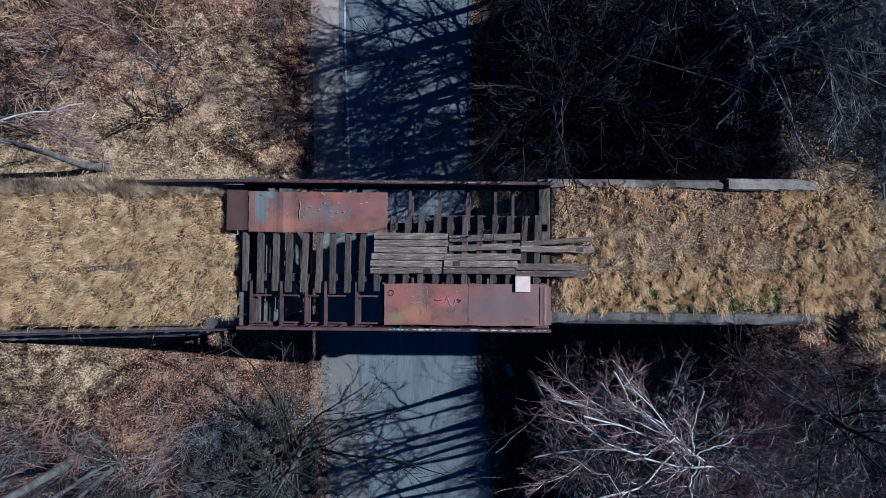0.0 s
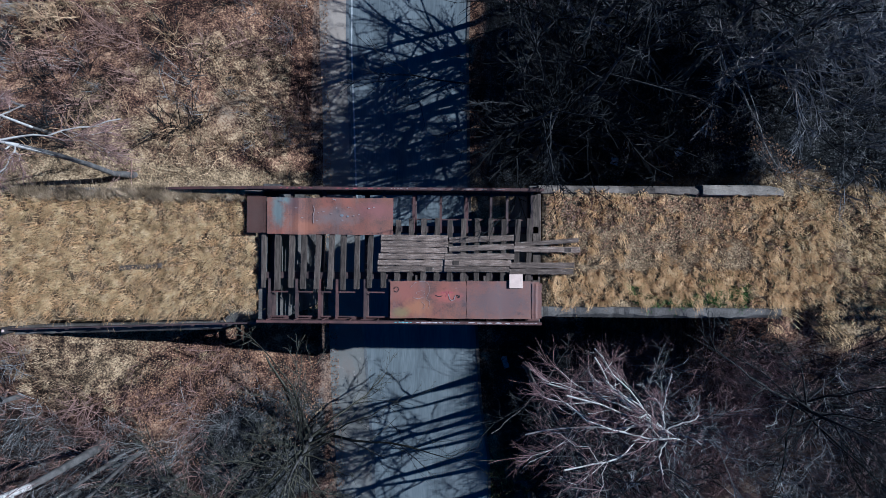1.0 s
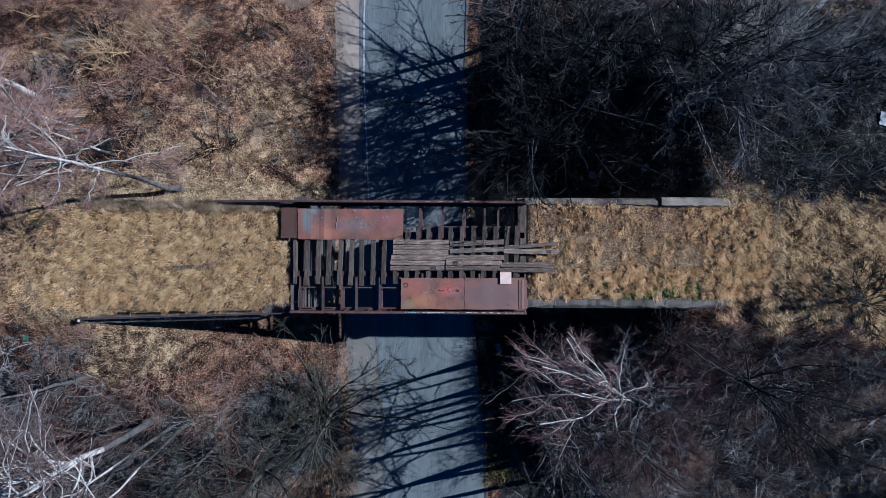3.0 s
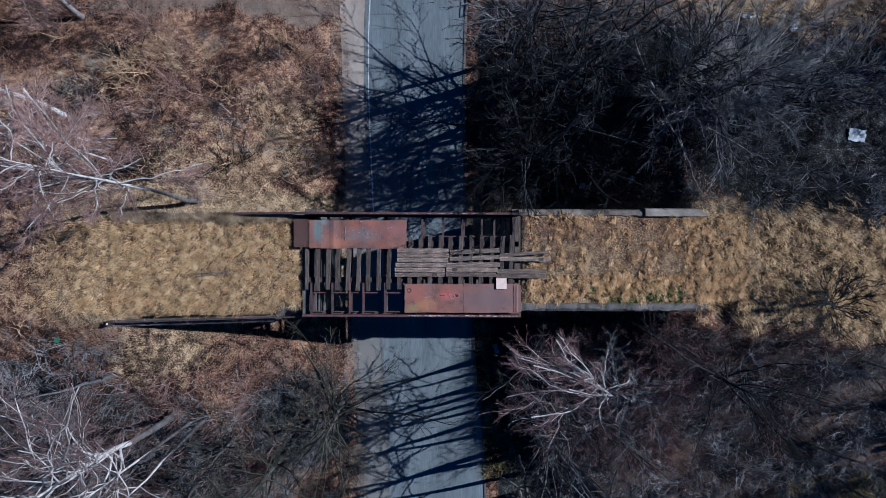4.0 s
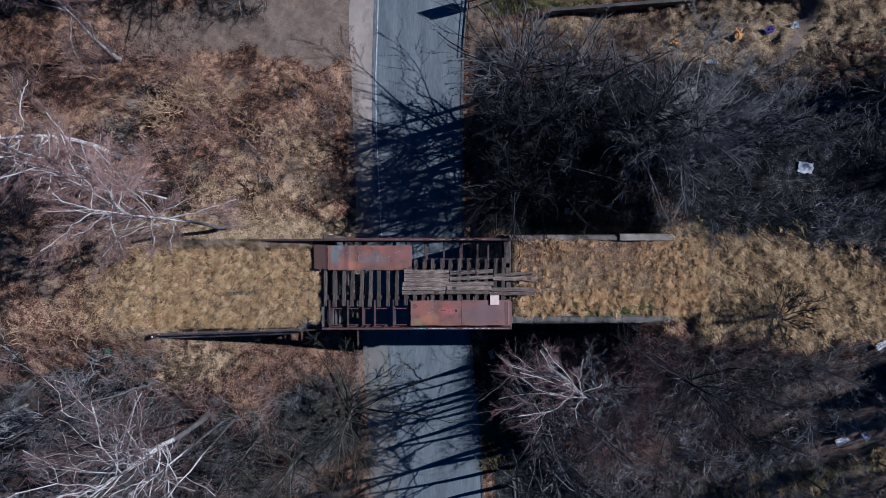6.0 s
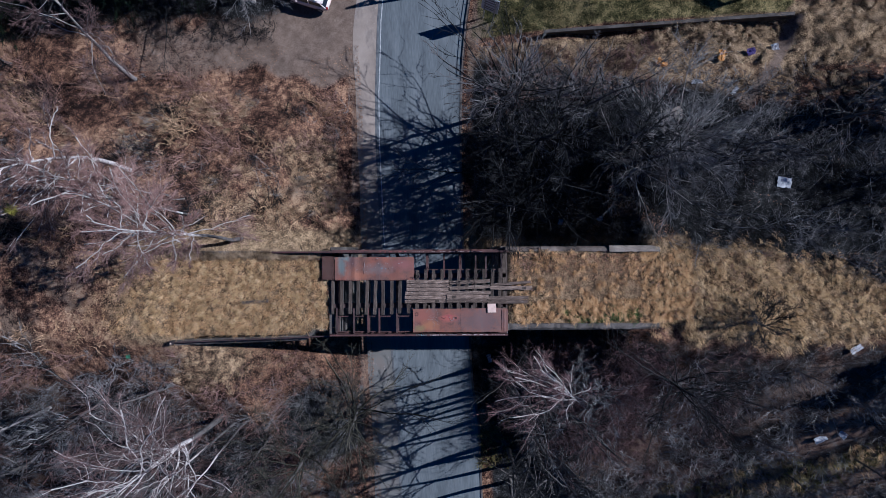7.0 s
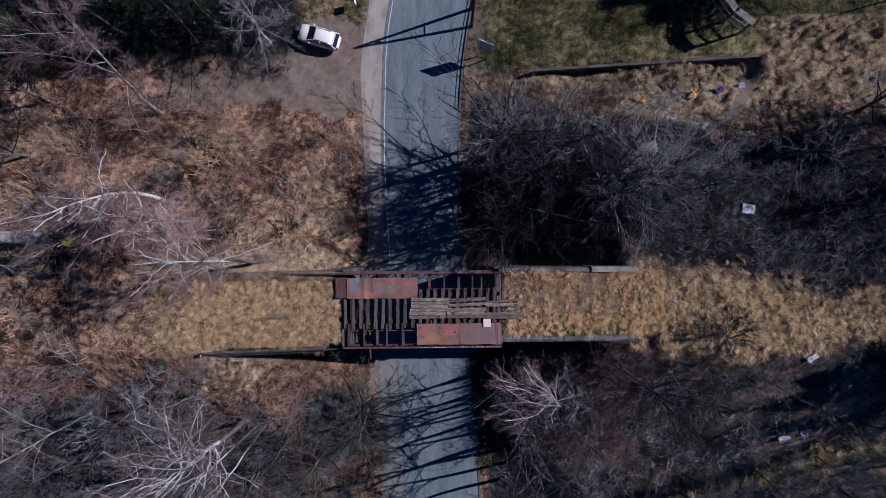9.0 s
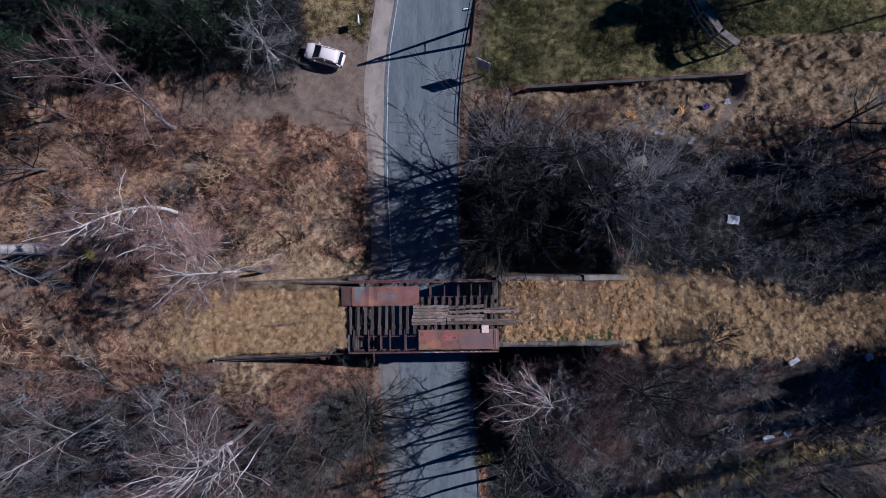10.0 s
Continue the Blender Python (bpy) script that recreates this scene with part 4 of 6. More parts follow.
def plank(xc, yc, length, width, turn, z, thick=0.085):
    bm = bmesh.new()
    box(bm, -length / 2, length / 2, -width / 2, width / 2, 0, thick, 0.008)
    bmesh.ops.subdivide_edges(bm, edges=[e for e in bm.edges if abs((e.verts[0].co - e.verts[1].co).x) > 1], cuts=13)
    for v in bm.verts:
        v.co.y = v.co.y * 0.93 + float(rng.normal(0, 0.01))
    ob = part("plank", bm, M_PLANK)
    ob.matrix_world = pose(xc, yc, z + float(rng.uniform(0, 0.03)), float(rng.normal(0, 1.5)), 0, turn + float(rng.normal(0, 0.35)))
    tagged(ob, "weathered grey timber plank lying across the sleepers", "plank", "planks on the bridge")
    for sx in (-0.32, 0.3):
        if rng.random() < 0.2:
            x0 = sx * length + float(rng.uniform(-0.15, 0.15))
            part("bearing_mark", boxed(x0 - 0.14, x0 + 0.14, -width * 0.36, width * 0.36, thick + 0.005, thick + 0.009), M_TIE, ob, "dark mark of a former bearing plate")
    return ob


ZP = TIE_TOP + 0.015
for xc, yc, ln, wd, tn in (
    (-1.28, 0.61, 2.88, 0.26, 0.3), (-1.27, 0.34, 2.9, 0.25, 0.2), (-1.29, 0.08, 2.86, 0.25, 0.0),
    (-1.32, -0.19, 2.98, 0.26, 0.3), (-1.45, -0.46, 2.8, 0.25, -0.2), (-1.46, -0.73, 2.78, 0.25, 0.4),
    (1.6, 0.58, 2.78, 0.27, 3.2), (1.6, 0.21, 2.78, 0.25, 2.6), (1.52, -0.17, 2.98, 0.27, 0.4), (1.45, -0.44, 2.86, 0.26, 0.6), (1.4, -0.71, 2.8, 0.25, 0.3),
    (4.4, 0.46, 2.75, 0.2, 4.6), (4.42, 0.16, 2.85, 0.25, -0.4), (4.22, -0.53, 2.76, 0.26, 0.3), (4.18, -0.8, 2.74, 0.24, 0.6)):
    plank(xc, yc, ln, wd, tn, ZP)
wb = part("white_board", boxed(-0.29, 0.29, -0.3, 0.3, 0, 0.05, 0.006), M_WHITE)
wb.matrix_world = pose(3.09, -1.21, 9.39, 0, 0, 0.6)
tagged(wb, "square white board lying on the rusty plate", "board")
old = part("sleeper", boxed(-0.9, 0.9, -0.11, 0.11, 0, 0.34, 0.02), M_TIE)
old.matrix_world = pose(-13.2, -0.75, 8.74, 0, 3, 4)
tagged(old, "old grey sleeper half sunk in the dry grass", "sleeper")

# ------------------------------------------------------------------ roadside things


def car():
    c = empty("car", 0, 0, 0, "white compact hatchback parked on bare dirt", "car")
    st = [(-2.08, 0.62, 0.42, 0.66), (-1.98, 0.8, 0.3, 0.86), (-1.5, 0.87, 0.22, 0.93), (-0.4, 0.885, 0.22, 0.95), (0.7, 0.88, 0.22, 0.93), (1.5, 0.85, 0.24, 0.84), (1.92, 0.76, 0.3, 0.72), (2.06, 0.56, 0.4, 0.58)]

    def loft(rows):
        bm = bmesh.new()
        vr = [[bm.verts.new(p) for p in r] for r in rows]
        n = len(vr[0])
        for a, b in zip(vr, vr[1:]):
            for k in range(n):
                bm.faces.new((a[k], a[(k + 1) % n], b[(k + 1) % n], b[k]))
        bm.faces.new(vr[0][::-1])
        bm.faces.new(vr[-1])
        bmesh.ops.recalc_face_normals(bm, faces=bm.faces)
        return bm

    rows = []
    for x, w, z0, z1 in st:
        rows.append([(x, -w * 0.86, z0), (x, -w, z0 + 0.18), (x, -w, z1 - 0.16), (x, -w * 0.9, z1), (x, 0, z1 + 0.03),
                     (x, w * 0.9, z1), (x, w, z1 - 0.16), (x, w, z0 + 0.18), (x, w * 0.86, z0)])
    bm = loft(rows)
    for f in bm.faces:
        f.smooth = True
    part("body", bm, M_CARPAINT, c)
    rf = [(-1.5, 0.66, 1.3), (-1.2, 0.69, 1.44), (-0.4, 0.7, 1.5), (0.2, 0.68, 1.46), (0.36, 0.64, 1.4)]
    lo = [(-1.92, 0.76, 0.9), (-1.5, 0.78, 0.94), (-0.4, 0.8, 0.95), (0.7, 0.78, 0.93), (1.1, 0.72, 0.9)]
    glass = loft([[(lx, -lw, lz), (rx, -rw + 0.02, rz - 0.03), (rx, rw - 0.02, rz - 0.03), (lx, lw, lz)] for (lx, lw, lz), (rx, rw, rz) in zip(lo, rf)])
    part("windows", glass, M_GLASS, c, "dark tinted glass")
    roof = loft([[(x, -w, z - 0.05), (x, -w * 0.9, z), (x, 0, z + 0.03), (x, w * 0.9, z), (x, w, z - 0.05)] for x, w, z in rf])
    for f in roof.faces:
        f.smooth = True
    part("roof", roof, M_CARPAINT, c)
    for s in (-1, 1):
        for (lx, lw, lz), (rx, rw, rz) in ((lo[0], rf[0]), (lo[2], rf[2]), (lo[4], rf[4])):
            bm = bmesh.new()
            rod(bm, (lx, s * (lw + 0.005), lz), (rx, s * (rw + 0.005), rz - 0.03), 0.045, 6)
            part("pillar", bm, M_CARPAINT, c)
        part("mirror", boxed(0.62, 0.78, s * 0.9 - 0.09, s * 0.9 + 0.09, 0.94, 1.08, 0.03), M_CARPAINT, c)
        part("headlight", boxed(1.78, 1.96, s * 0.58 - 0.13, s * 0.58 + 0.13, 0.6, 0.74, 0.03), M_CLEARLAMP, c, "clear headlight")
        part("tail_lamp", boxed(-2.08, -1.96, s * 0.68 - 0.09, s * 0.68 + 0.09, 0.66, 0.92, 0.02), M_REDLAMP, c, "red tail lamp")
        for x in (-1.3, 1.3):
            bm = bmesh.new()
            rod(bm, (x, s * 0.68, 0.31), (x, s * 0.89, 0.31), 0.31, 20)
            w = part("wheel", bm, M_RUBBER, c, "black tyre")
            bm = bmesh.new()
            rod(bm, (x, s * 0.885, 0.31), (x, s * 0.9, 0.31), 0.2, 16)
            part("rim", bm, M_GALV, w, "silver rim")
    part("rear_spoiler", boxed(-1.66, -1.48, -0.6, 0.6, 1.29, 1.32, 0.01), M_CARPAINT, c)
    for s in (-1, 1):
        bm = bmesh.new()
        rod(bm, (-1.2, s * 0.6, 1.5), (0.1, s * 0.58, 1.53), 0.02, 6)
        part("roof_rail", bm, M_SOOT, c, "dark roof rail")
    part("number_plate", boxed(-2.1, -2.075, -0.26, 0.26, 0.5, 0.61), M_WHITE, c, "blank white plate")
    return c


CAR = car()
CAR.matrix_world = pose(-11.3, 23.85, 0.28, 0, 0, 163) @ Matrix.Scale(0.93, 4)

# twin-legged lighting pole at the kerb
pole = empty("street_lamp", 2.62, 25.85, 0.0, "dark A-shaped utility pole carrying a white street lamp", "street lamp")


def on_pole(name, bm, mat, label=""):
    bmesh.ops.translate(bm, vec=(-2.62, -25.85, 0), verts=bm.verts)
    return part(name, bm, mat, pole, label)


for y in (25.0, 26.65):
    bm = bmesh.new()
    rod(bm, (2.6, y, 0.0), (2.64, 26.0, 9.0), 0.15, 10, 0.1)
    on_pole("leg", bm, M_SOOT, "dark tarred leg")
bm = bmesh.new()
rod(bm, (2.62, 25.35, 3.6), (2.62, 26.3, 3.6), 0.05, 8)
on_pole("cross_tie", bm, M_DARKSTEEL)
bm = bmesh.new()
rod(bm, (2.62, 25.75, 6.4), (2.1, 25.72, 6.55), 0.04, 8)
on_pole("arm", bm, M_GALV, "short grey arm")
bm = bmesh.new()
box(bm, 1.62, 2.15, 25.58, 25.85, 6.5, 6.64, 0.05)
on_pole("lamp_head", bm, M_LAMP, "white lamp housing")

# road sign on two posts
sign = empty("road_sign", 3.55, 22.05, 0.6, "tall road sign on two posts among bare shrubs", "road sign")


def on_sign(name, bm, mat, label=""):
    bmesh.ops.translate(bm, vec=(-3.55, -22.05, -0.6), verts=bm.verts)
    return part(name, bm, mat, sign, label)


for x, y in ((3.2, 22.2), (4.0, 21.85)):
    bm = bmesh.new()
    rod(bm, (x, y, -0.2), (x, y, 4.3), 0.05, 8)
    on_sign("post", bm, M_GALV, "grey steel post")
bm = boxed(-0.72, 0.72, -0.02, 0.02, 1.9, 4.3, 0.005, pose(3.6, 22.08, 0, 0, 0, -23))
on_sign("board", bm, M_CLEARLAMP, "pale grey back of the board")
bm = bmesh.new()
for z in (3.9, 3.5, 3.1, 2.6, 2.3):
    box(bm, -0.5, 0.5, -0.028, -0.022, z - 0.08, z + 0.08, 0, pose(3.6, 22.08, 0, 0, 0, -23))
on_sign("lettering_bars", bm, M_BLUEPAINT, "unreadable lines of blue lettering")

# small sign by the parking place
sg = empty("notice_sign", -7.95, 27.0, 0.25, "small square notice board on a single post", "sign")
bm = bmesh.new()
rod(bm, (0, 0, -0.2), (0, 0, 1.5), 0.03, 8)
part("post", bm, M_GALV, sg)
part("board", boxed(-0.02, 0.02, -0.35, 0.35, 0.75, 1.55, 0.004), M_LAMP, sg, "pale board")

# low rail fence at the kerb north of the pole
fen = empty("kerb_railing", 2.9, 29, 0, "dark low railing beside the kerb", "railing")
for y in np.arange(17.5, 36, 1.5):
    bm = bmesh.new()
    x = float(road_east(y)) + 0.2
    rod(bm, (x - 2.9, y - 29, -0.2), (x - 2.9, y - 29, 0.5), 0.035, 6)
    part("post", bm, M_SOOT, fen)
bm = bmesh.new()
ys = np.arange(17.5, 36, 1.5)
for a, b in zip(ys, ys[1:]):
    for z in (0.24, 0.48):
        rod(bm, (float(road_east(a)) + 0.2 - 2.9, a - 29, z), (float(road_east(b)) + 0.2 - 2.9, b - 29, z), 0.03, 6)
part("rail", bm, M_SOOT, fen)

# retaining wall at the lawn and timber fence on it
bm = bmesh.new()
rows = []
for x in (8.0, 12.0, 16.0, 20.0, 24.0, 26.0):
    y, zt = 20.2 + 0.005 * (x - 20), 2.65 + 0.178 * (x - 8)
    rows.append([bm.verts.new(p) for p in ((x, y - 0.12, -0.3), (x, y + 0.12, -0.3), (x, y + 0.12, zt), (x, y - 0.12, zt))])
for a, b in zip(rows, rows[1:]):
    for k in range(4):
        bm.faces.new((a[k], a[(k + 1) % 4], b[(k + 1) % 4], b[k]))
bm.faces.new(rows[0][::-1])
bm.faces.new(rows[-1])
bmesh.ops.recalc_face_normals(bm, faces=bm.faces)
tagged(part("wall_lawn", bm, M_CONC_DARK), "low dark concrete retaining wall at the edge of the lawn", "wall", kind="structure")

tf = empty("timber_fence", 23, 24, 5.6, "curving grey timber rail fence on the lawn", "fence")
path = [(20.3, 28.4), (21.02, 26.54), (21.82, 24.9), (23.1, 23.1), (24.38, 22.12)]
for k, (x, y) in enumerate(path):
    bm = boxed(x - 0.09 - 23, x + 0.09 - 23, y - 0.09 - 24, y + 0.09 - 24, -0.3, 2.4, 0.01)
    part("post", bm, M_TIMBER, tf)
for (xa, ya), (xb, yb) in zip(path, path[1:]):
    L, an = math.hypot(xb - xa, yb - ya), math.degrees(math.atan2(yb - ya, xb - xa))
    for z in (0.6, 1.3, 2.0):
        part("rail", boxed(0, L, -0.04, 0.04, z, z + 0.14, 0.008, pose(xa - 23, ya - 24, 0, 0, 0, an)), M_TIMBER, tf)
    part("cap", boxed(-0.1, L + 0.1, -0.28, 0.28, 2.38, 2.46, 0.01, pose(xa - 23, ya - 24, 0, 0, 0, an)), M_TIMBER, tf, "broad grey cap boards")

# lamp column whose shadow falls over the lawn
lc = empty("street_lamp", 40.9, 25.8, 5.8, "slim grey lamp column on the lawn", "street lamp")
bm = bmesh.new()
rod(bm, (0, 0, -0.3), (0, 0, 10.4), 0.1, 10, 0.05)
part("column", bm, M_GALV, lc)
bm = bmesh.new()
rod(bm, (0, 0, 10.35), (0.3, 1.0, 10.6), 0.04, 8)
part("arm", bm, M_GALV, lc)
part("lamp_head", boxed(0.15, 0.5, 0.8, 1.5, 10.5, 10.65, 0.04), M_LAMP, lc, "white lamp housing")

# ------------------------------------------------------------------ dumped rubbish and slabs


def rag(x, y, w, d, h, mat, turn, label, category, seed):
    """A crumpled piece of rubbish lying on the ground."""
    bm = bmesh.new()
    bmesh.ops.create_grid(bm, x_segments=6, y_segments=6, size=0.5)
    r = random.Random(seed)
    for v in bm.verts:
        v.co.x *= w * r.uniform(0.85, 1.1)
        v.co.y *= d * r.uniform(0.85, 1.1)
        v.co.z = h * r.uniform(0.1, 1.0)
    bmesh.ops.solidify(bm, geom=bm.faces[:], thickness=0.02)
    ob = part(category.replace(" ", "_"), bm, mat)
    ob.matrix_world = pose(x, y, float(land(x, y)) + 0.12, 0, 0, turn)
    return tagged(ob, label, category)


rag(24.05, 7.45, 1.05, 0.75, 0.06, M_LITTER_WHITE, -12, "crumpled white sheet dumped in the brush", "sheet", 1)
rag(16.6, 16.9, 0.95, 0.5, 0.2, M_LITTER_ORANGE, -30, "orange plastic sheet in the dry grass", "plastic sheet", 2)
rag(22.7, 17.4, 0.6, 0.5, 0.2, M_LITTER_PURPLE, 10, "purple plastic bag in the dry grass", "plastic bag", 3)
rag(24.8, 17.9, 0.55, 0.5, 0.2, M_LITTER_WHITE, 10, "white plastic bag in the dry grass", "plastic bag", 4)
rag(21.2, 14.3, 0.7, 0.3, 0.2, M_LITTER_WHITE, 50, "white plastic bag beside the trodden path", "plastic bag", 5)
rag(18.6, 15.1, 0.8, 0.3, 0.2, M_LITTER_WHITE, 0, "pale plastic sheet in the dry grass", "plastic sheet", 6)
rag(20.5, 17.1, 0.8, 0.6, 0.2, M_LITTER_ORANGE, 70, "faded orange rag in the dry grass", "rag", 7)
rag(28.1, -11.6, 1.0, 0.5, 0.08, M_LITTER_WHITE, 25, "white board dumped in the brush", "board", 8)
rag(29.6, -11.2, 0.6, 0.5, 0.2, M_LITTER_WHITE, -40, "white sheet dumped in the brush", "sheet", 9)
rag(28.3, -4.2, 0.9, 0.4, 0.08, M_LITTER_WHITE, 30, "grey-white sheet on the bank", "sheet", 10)
rag(34.3, -3.9, 0.6, 0.5, 0.2, M_LITTER_WHITE, 30, "grey-white rag on the bank", "rag", 11)
rag(11.4, 5.0, 0.45, 0.35, 0.2, M_LITTER_WHITE, 30, "white plastic bag on the shady slope", "plastic bag", 12)
rag(9.0, 4.9, 0.4, 0.4, 0.2, M_LITTER_WHITE, 80, "white plastic bag on the shady slope", "plastic bag", 13)
rag(16.3, 12.35, 1.3, 1.0, 0.1, M_CONC, 15, "pale sheet among bare bushes", "sheet", 14)
rag(-22.3, -4.6, 0.3, 0.26, 0.1, M_GREENBIT, 5, "green plastic tray in the leaves", "tray", 15)
rag(3.6, -6.3, 0.35, 0.7, 0.1, M_LITTER_WHITE, 15, "torn pale sheet on the dark roadside bank", "sheet", 16)
slab = part("concrete_slab", boxed(-1.6, 1.6, -0.9, 0.9, 0, 0.35, 0.04), M_KERB)
slab.matrix_world = pose(36.9, -5.3, float(land(36.9, -5.3)) - 0.1, 0, 0, 4)
tagged(slab, "pale concrete slab on the bank", "slab")

# ------------------------------------------------------------------ trees


def grow(base, height, top_off, trunk_r, limbs, crown, spread, seed, rise=0.6, droop=0.0, twig_n=9, sub_n=6, side=None, fork=2, white=False, bow=0.0, tight=(0.65, 0.8)):
    """Trunk, limbs and twigs of a bare tree as three sets of tubes, in local metres from its foot."""
    r = np.random.default_rng(seed)
    K = 9
    s = np.linspace(0, 1, K)
    wig = np.cumsum(r.normal(0, 0.03, (K, 2)), 0) * height / 6
    wig -= wig[0]
    tp = np.stack([top_off[0] * s ** 1.3 + wig[:, 0], top_off[1] * s ** 1.3 + wig[:, 1], height * s - 0.4], 1)
    tp[:, 1] += bow * np.sin(np.pi * s)
    tr = trunk_r * (1 - 0.9 * s ** 0.9)
    tr[0] *= 1.35
    trunk = tubes(tp[None], tr[None], 8)
    # limbs
    n = limbs
    f = crown + (0.98 - crown) * (np.arange(n) + r.uniform(0, 1, n)) / n
    az = np.arange(n) * 2.4 + r.normal(0, 0.5, n)
    if side is not None:
        az = np.where(r.random(n) < tight[0], side + r.normal(0, tight[1], n), az)
    start = np.stack([np.interp(f, s, tp[:, k]) for k in range(3)], 1)
    ln = spread * (1.05 - 0.65 * (f - crown) / (1 - crown)) * r.uniform(0.65, 1.15, n)
    el = rise + r.normal(0, 0.2, n)
    d = np.stack([np.cos(az) * np.cos(el), np.sin(az) * np.cos(el), np.sin(el)], 1)
    KL = 9
    u = np.linspace(0, 1, KL)
    bend = r.normal(0, 0.03, (n, KL, 3)).cumsum(1).cumsum(1) + r.normal(0, 0.012, (n, KL, 3))
    bend -= bend[:, :1]
    LP = start[:, None] + d[:, None] * (ln[:, None] * u)[:, :, None] + bend * ln[:, None, None] * (0.8 if white else 0.5)
    LP[:, :, 2] += (0.12 - droop) * ln[:, None] * u[None] ** 2
    lr0 = np.interp(f, s, tr) * (0.62 if white else 0.55)
    LR = np.maximum(lr0[:, None] * (1 - 0.8 * u[None]), 0.028 if white else 0.02)
    limb = tubes(LP, LR, 4)

    def offshoots(P, R, per, ratio, KO, wild, drop, lo=0.25):
        m = len(P)
        i = np.repeat(np.arange(m), per)
        q = r.uniform(lo, 1.0, m * per)
        kk = q * (P.shape[1] - 1)
        a = np.minimum(kk.astype(int), P.shape[1] - 2)
        w = (kk - a)[:, None]
        st = P[i, a] * (1 - w) + P[i, a + 1] * w
        dirn = unit(P[i, a + 1] - P[i, a])
        dirn = unit(dirn + r.normal(0, wild, dirn.shape))
        Lp = np.linalg.norm(P[:, -1] - P[:, 0], axis=1)[i]
        L = Lp * ratio * r.uniform(0.5, 1.2, len(i)) * (1.15 - 0.5 * q)
        v = np.linspace(0, 1, KO)
        b = r.normal(0, 0.12, (len(i), KO, 3)).cumsum(1) * 0.4
        b[:, 0] = 0
        O = st[:, None] + dirn[:, None] * (L[:, None] * v)[:, :, None] + b * L[:, None, None]
        O[:, :, 2] -= drop * L[:, None] * v[None] ** 2
        r0 = (R[i, a] * (1 - w[:, 0]) + R[i, a + 1] * w[:, 0]) * 0.55
        return O, np.maximum(r0[:, None] * (1 - 0.55 * v[None]), 0.009 if white else 0.011)

    SP, SR = offshoots(LP, LR, 4 if white else sub_n, 0.58 if white else 0.5, 6 if white else 4, 0.42, droop * 0.5)
    sub = tubes(SP, SR, 3)
    TP, TR = offshoots(SP, SR, twig_n, 0.62, 3, 0.5, droop, 0.1)
    UP, UR = offshoots(TP, TR, fork, 0.55, 2, 0.5, droop, 0.2)
    TP2, TR2 = offshoots(LP, LR, 4, 0.3, 3, 0.5, droop, 0.3)
    twigs = merge([spikes(TP, TR), spikes(UP, UR), spikes(TP2, TR2 * 0.9)])
    return (trunk, merge([limb, sub]), twigs) if white else (trunk, limb, merge([sub, twigs]))


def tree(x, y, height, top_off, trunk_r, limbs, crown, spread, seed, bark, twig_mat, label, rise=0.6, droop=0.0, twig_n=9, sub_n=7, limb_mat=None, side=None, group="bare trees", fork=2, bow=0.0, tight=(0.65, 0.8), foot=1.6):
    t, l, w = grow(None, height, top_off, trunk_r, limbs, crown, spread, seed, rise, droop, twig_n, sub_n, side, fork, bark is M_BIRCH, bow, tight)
    ob = empty("tree", x, y, float(land(x, y)), label, "tree", group)
    me = mesh_from("trunk", *t, bark, True)
    if bark is M_BIRCH:                     # rough black bark at the foot; higher feet also paint in thicket shade
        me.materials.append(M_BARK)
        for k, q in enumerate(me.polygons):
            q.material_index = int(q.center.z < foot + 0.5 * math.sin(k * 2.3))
    under(new("trunk", me), ob)
    under(new("branchwork", mesh_from("branchwork", *l, limb_mat or bark, True)), ob)
    under(new("crown", mesh_from("crown", *w, twig_mat)), ob)
    return ob


BIRCH = "bare birch with white bark and reddish twigs"
GREY = "bare grey-barked tree on the overgrown slope"
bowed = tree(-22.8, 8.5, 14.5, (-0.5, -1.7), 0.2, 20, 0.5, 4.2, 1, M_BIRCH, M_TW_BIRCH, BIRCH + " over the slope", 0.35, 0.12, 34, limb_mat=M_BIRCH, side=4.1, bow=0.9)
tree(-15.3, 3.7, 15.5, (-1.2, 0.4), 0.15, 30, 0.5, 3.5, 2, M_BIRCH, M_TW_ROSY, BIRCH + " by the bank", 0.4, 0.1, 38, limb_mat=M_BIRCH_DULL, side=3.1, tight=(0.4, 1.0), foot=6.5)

# mistletoe growing in the bowed birch, with the thin branch that bears it
MR = np.random.default_rng(347)
mc = np.array([-1.9, -3.3, 10.6])
md = unit(MR.normal(0, 1, (420, 3)))
ma = mc + md * MR.uniform(0.02, 0.12, (420, 1))
mb = ma + (md + MR.normal(0, 0.4, (420, 3))) * MR.uniform(0.1, 0.26, (420, 1))
mist = under(new("mistletoe", mesh_from("mistletoe", *spikes(np.stack([ma, mb], 1), np.tile([0.035, 0.01], (420, 1))), M_MOSS)), bowed)
tagged(mist, "round yellow-green mistletoe")
under(new("branch", mesh_from("branch", *tubes(np.array([[[-0.3, -0.4, 9.6], [-1.1, -1.9, 10.3], mc]]), np.array([[0.05, 0.035, 0.02]]), 5), M_BIRCH)), bowed)
# not seen singly; added for the rosy haze and a denser shadow westwards
YOUNG = "added young bare birch with a thin stem and rosy twigs"
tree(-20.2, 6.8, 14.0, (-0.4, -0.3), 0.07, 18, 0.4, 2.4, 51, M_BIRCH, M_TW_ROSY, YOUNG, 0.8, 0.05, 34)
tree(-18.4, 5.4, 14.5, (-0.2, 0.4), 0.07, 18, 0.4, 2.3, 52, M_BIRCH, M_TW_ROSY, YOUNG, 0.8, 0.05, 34)
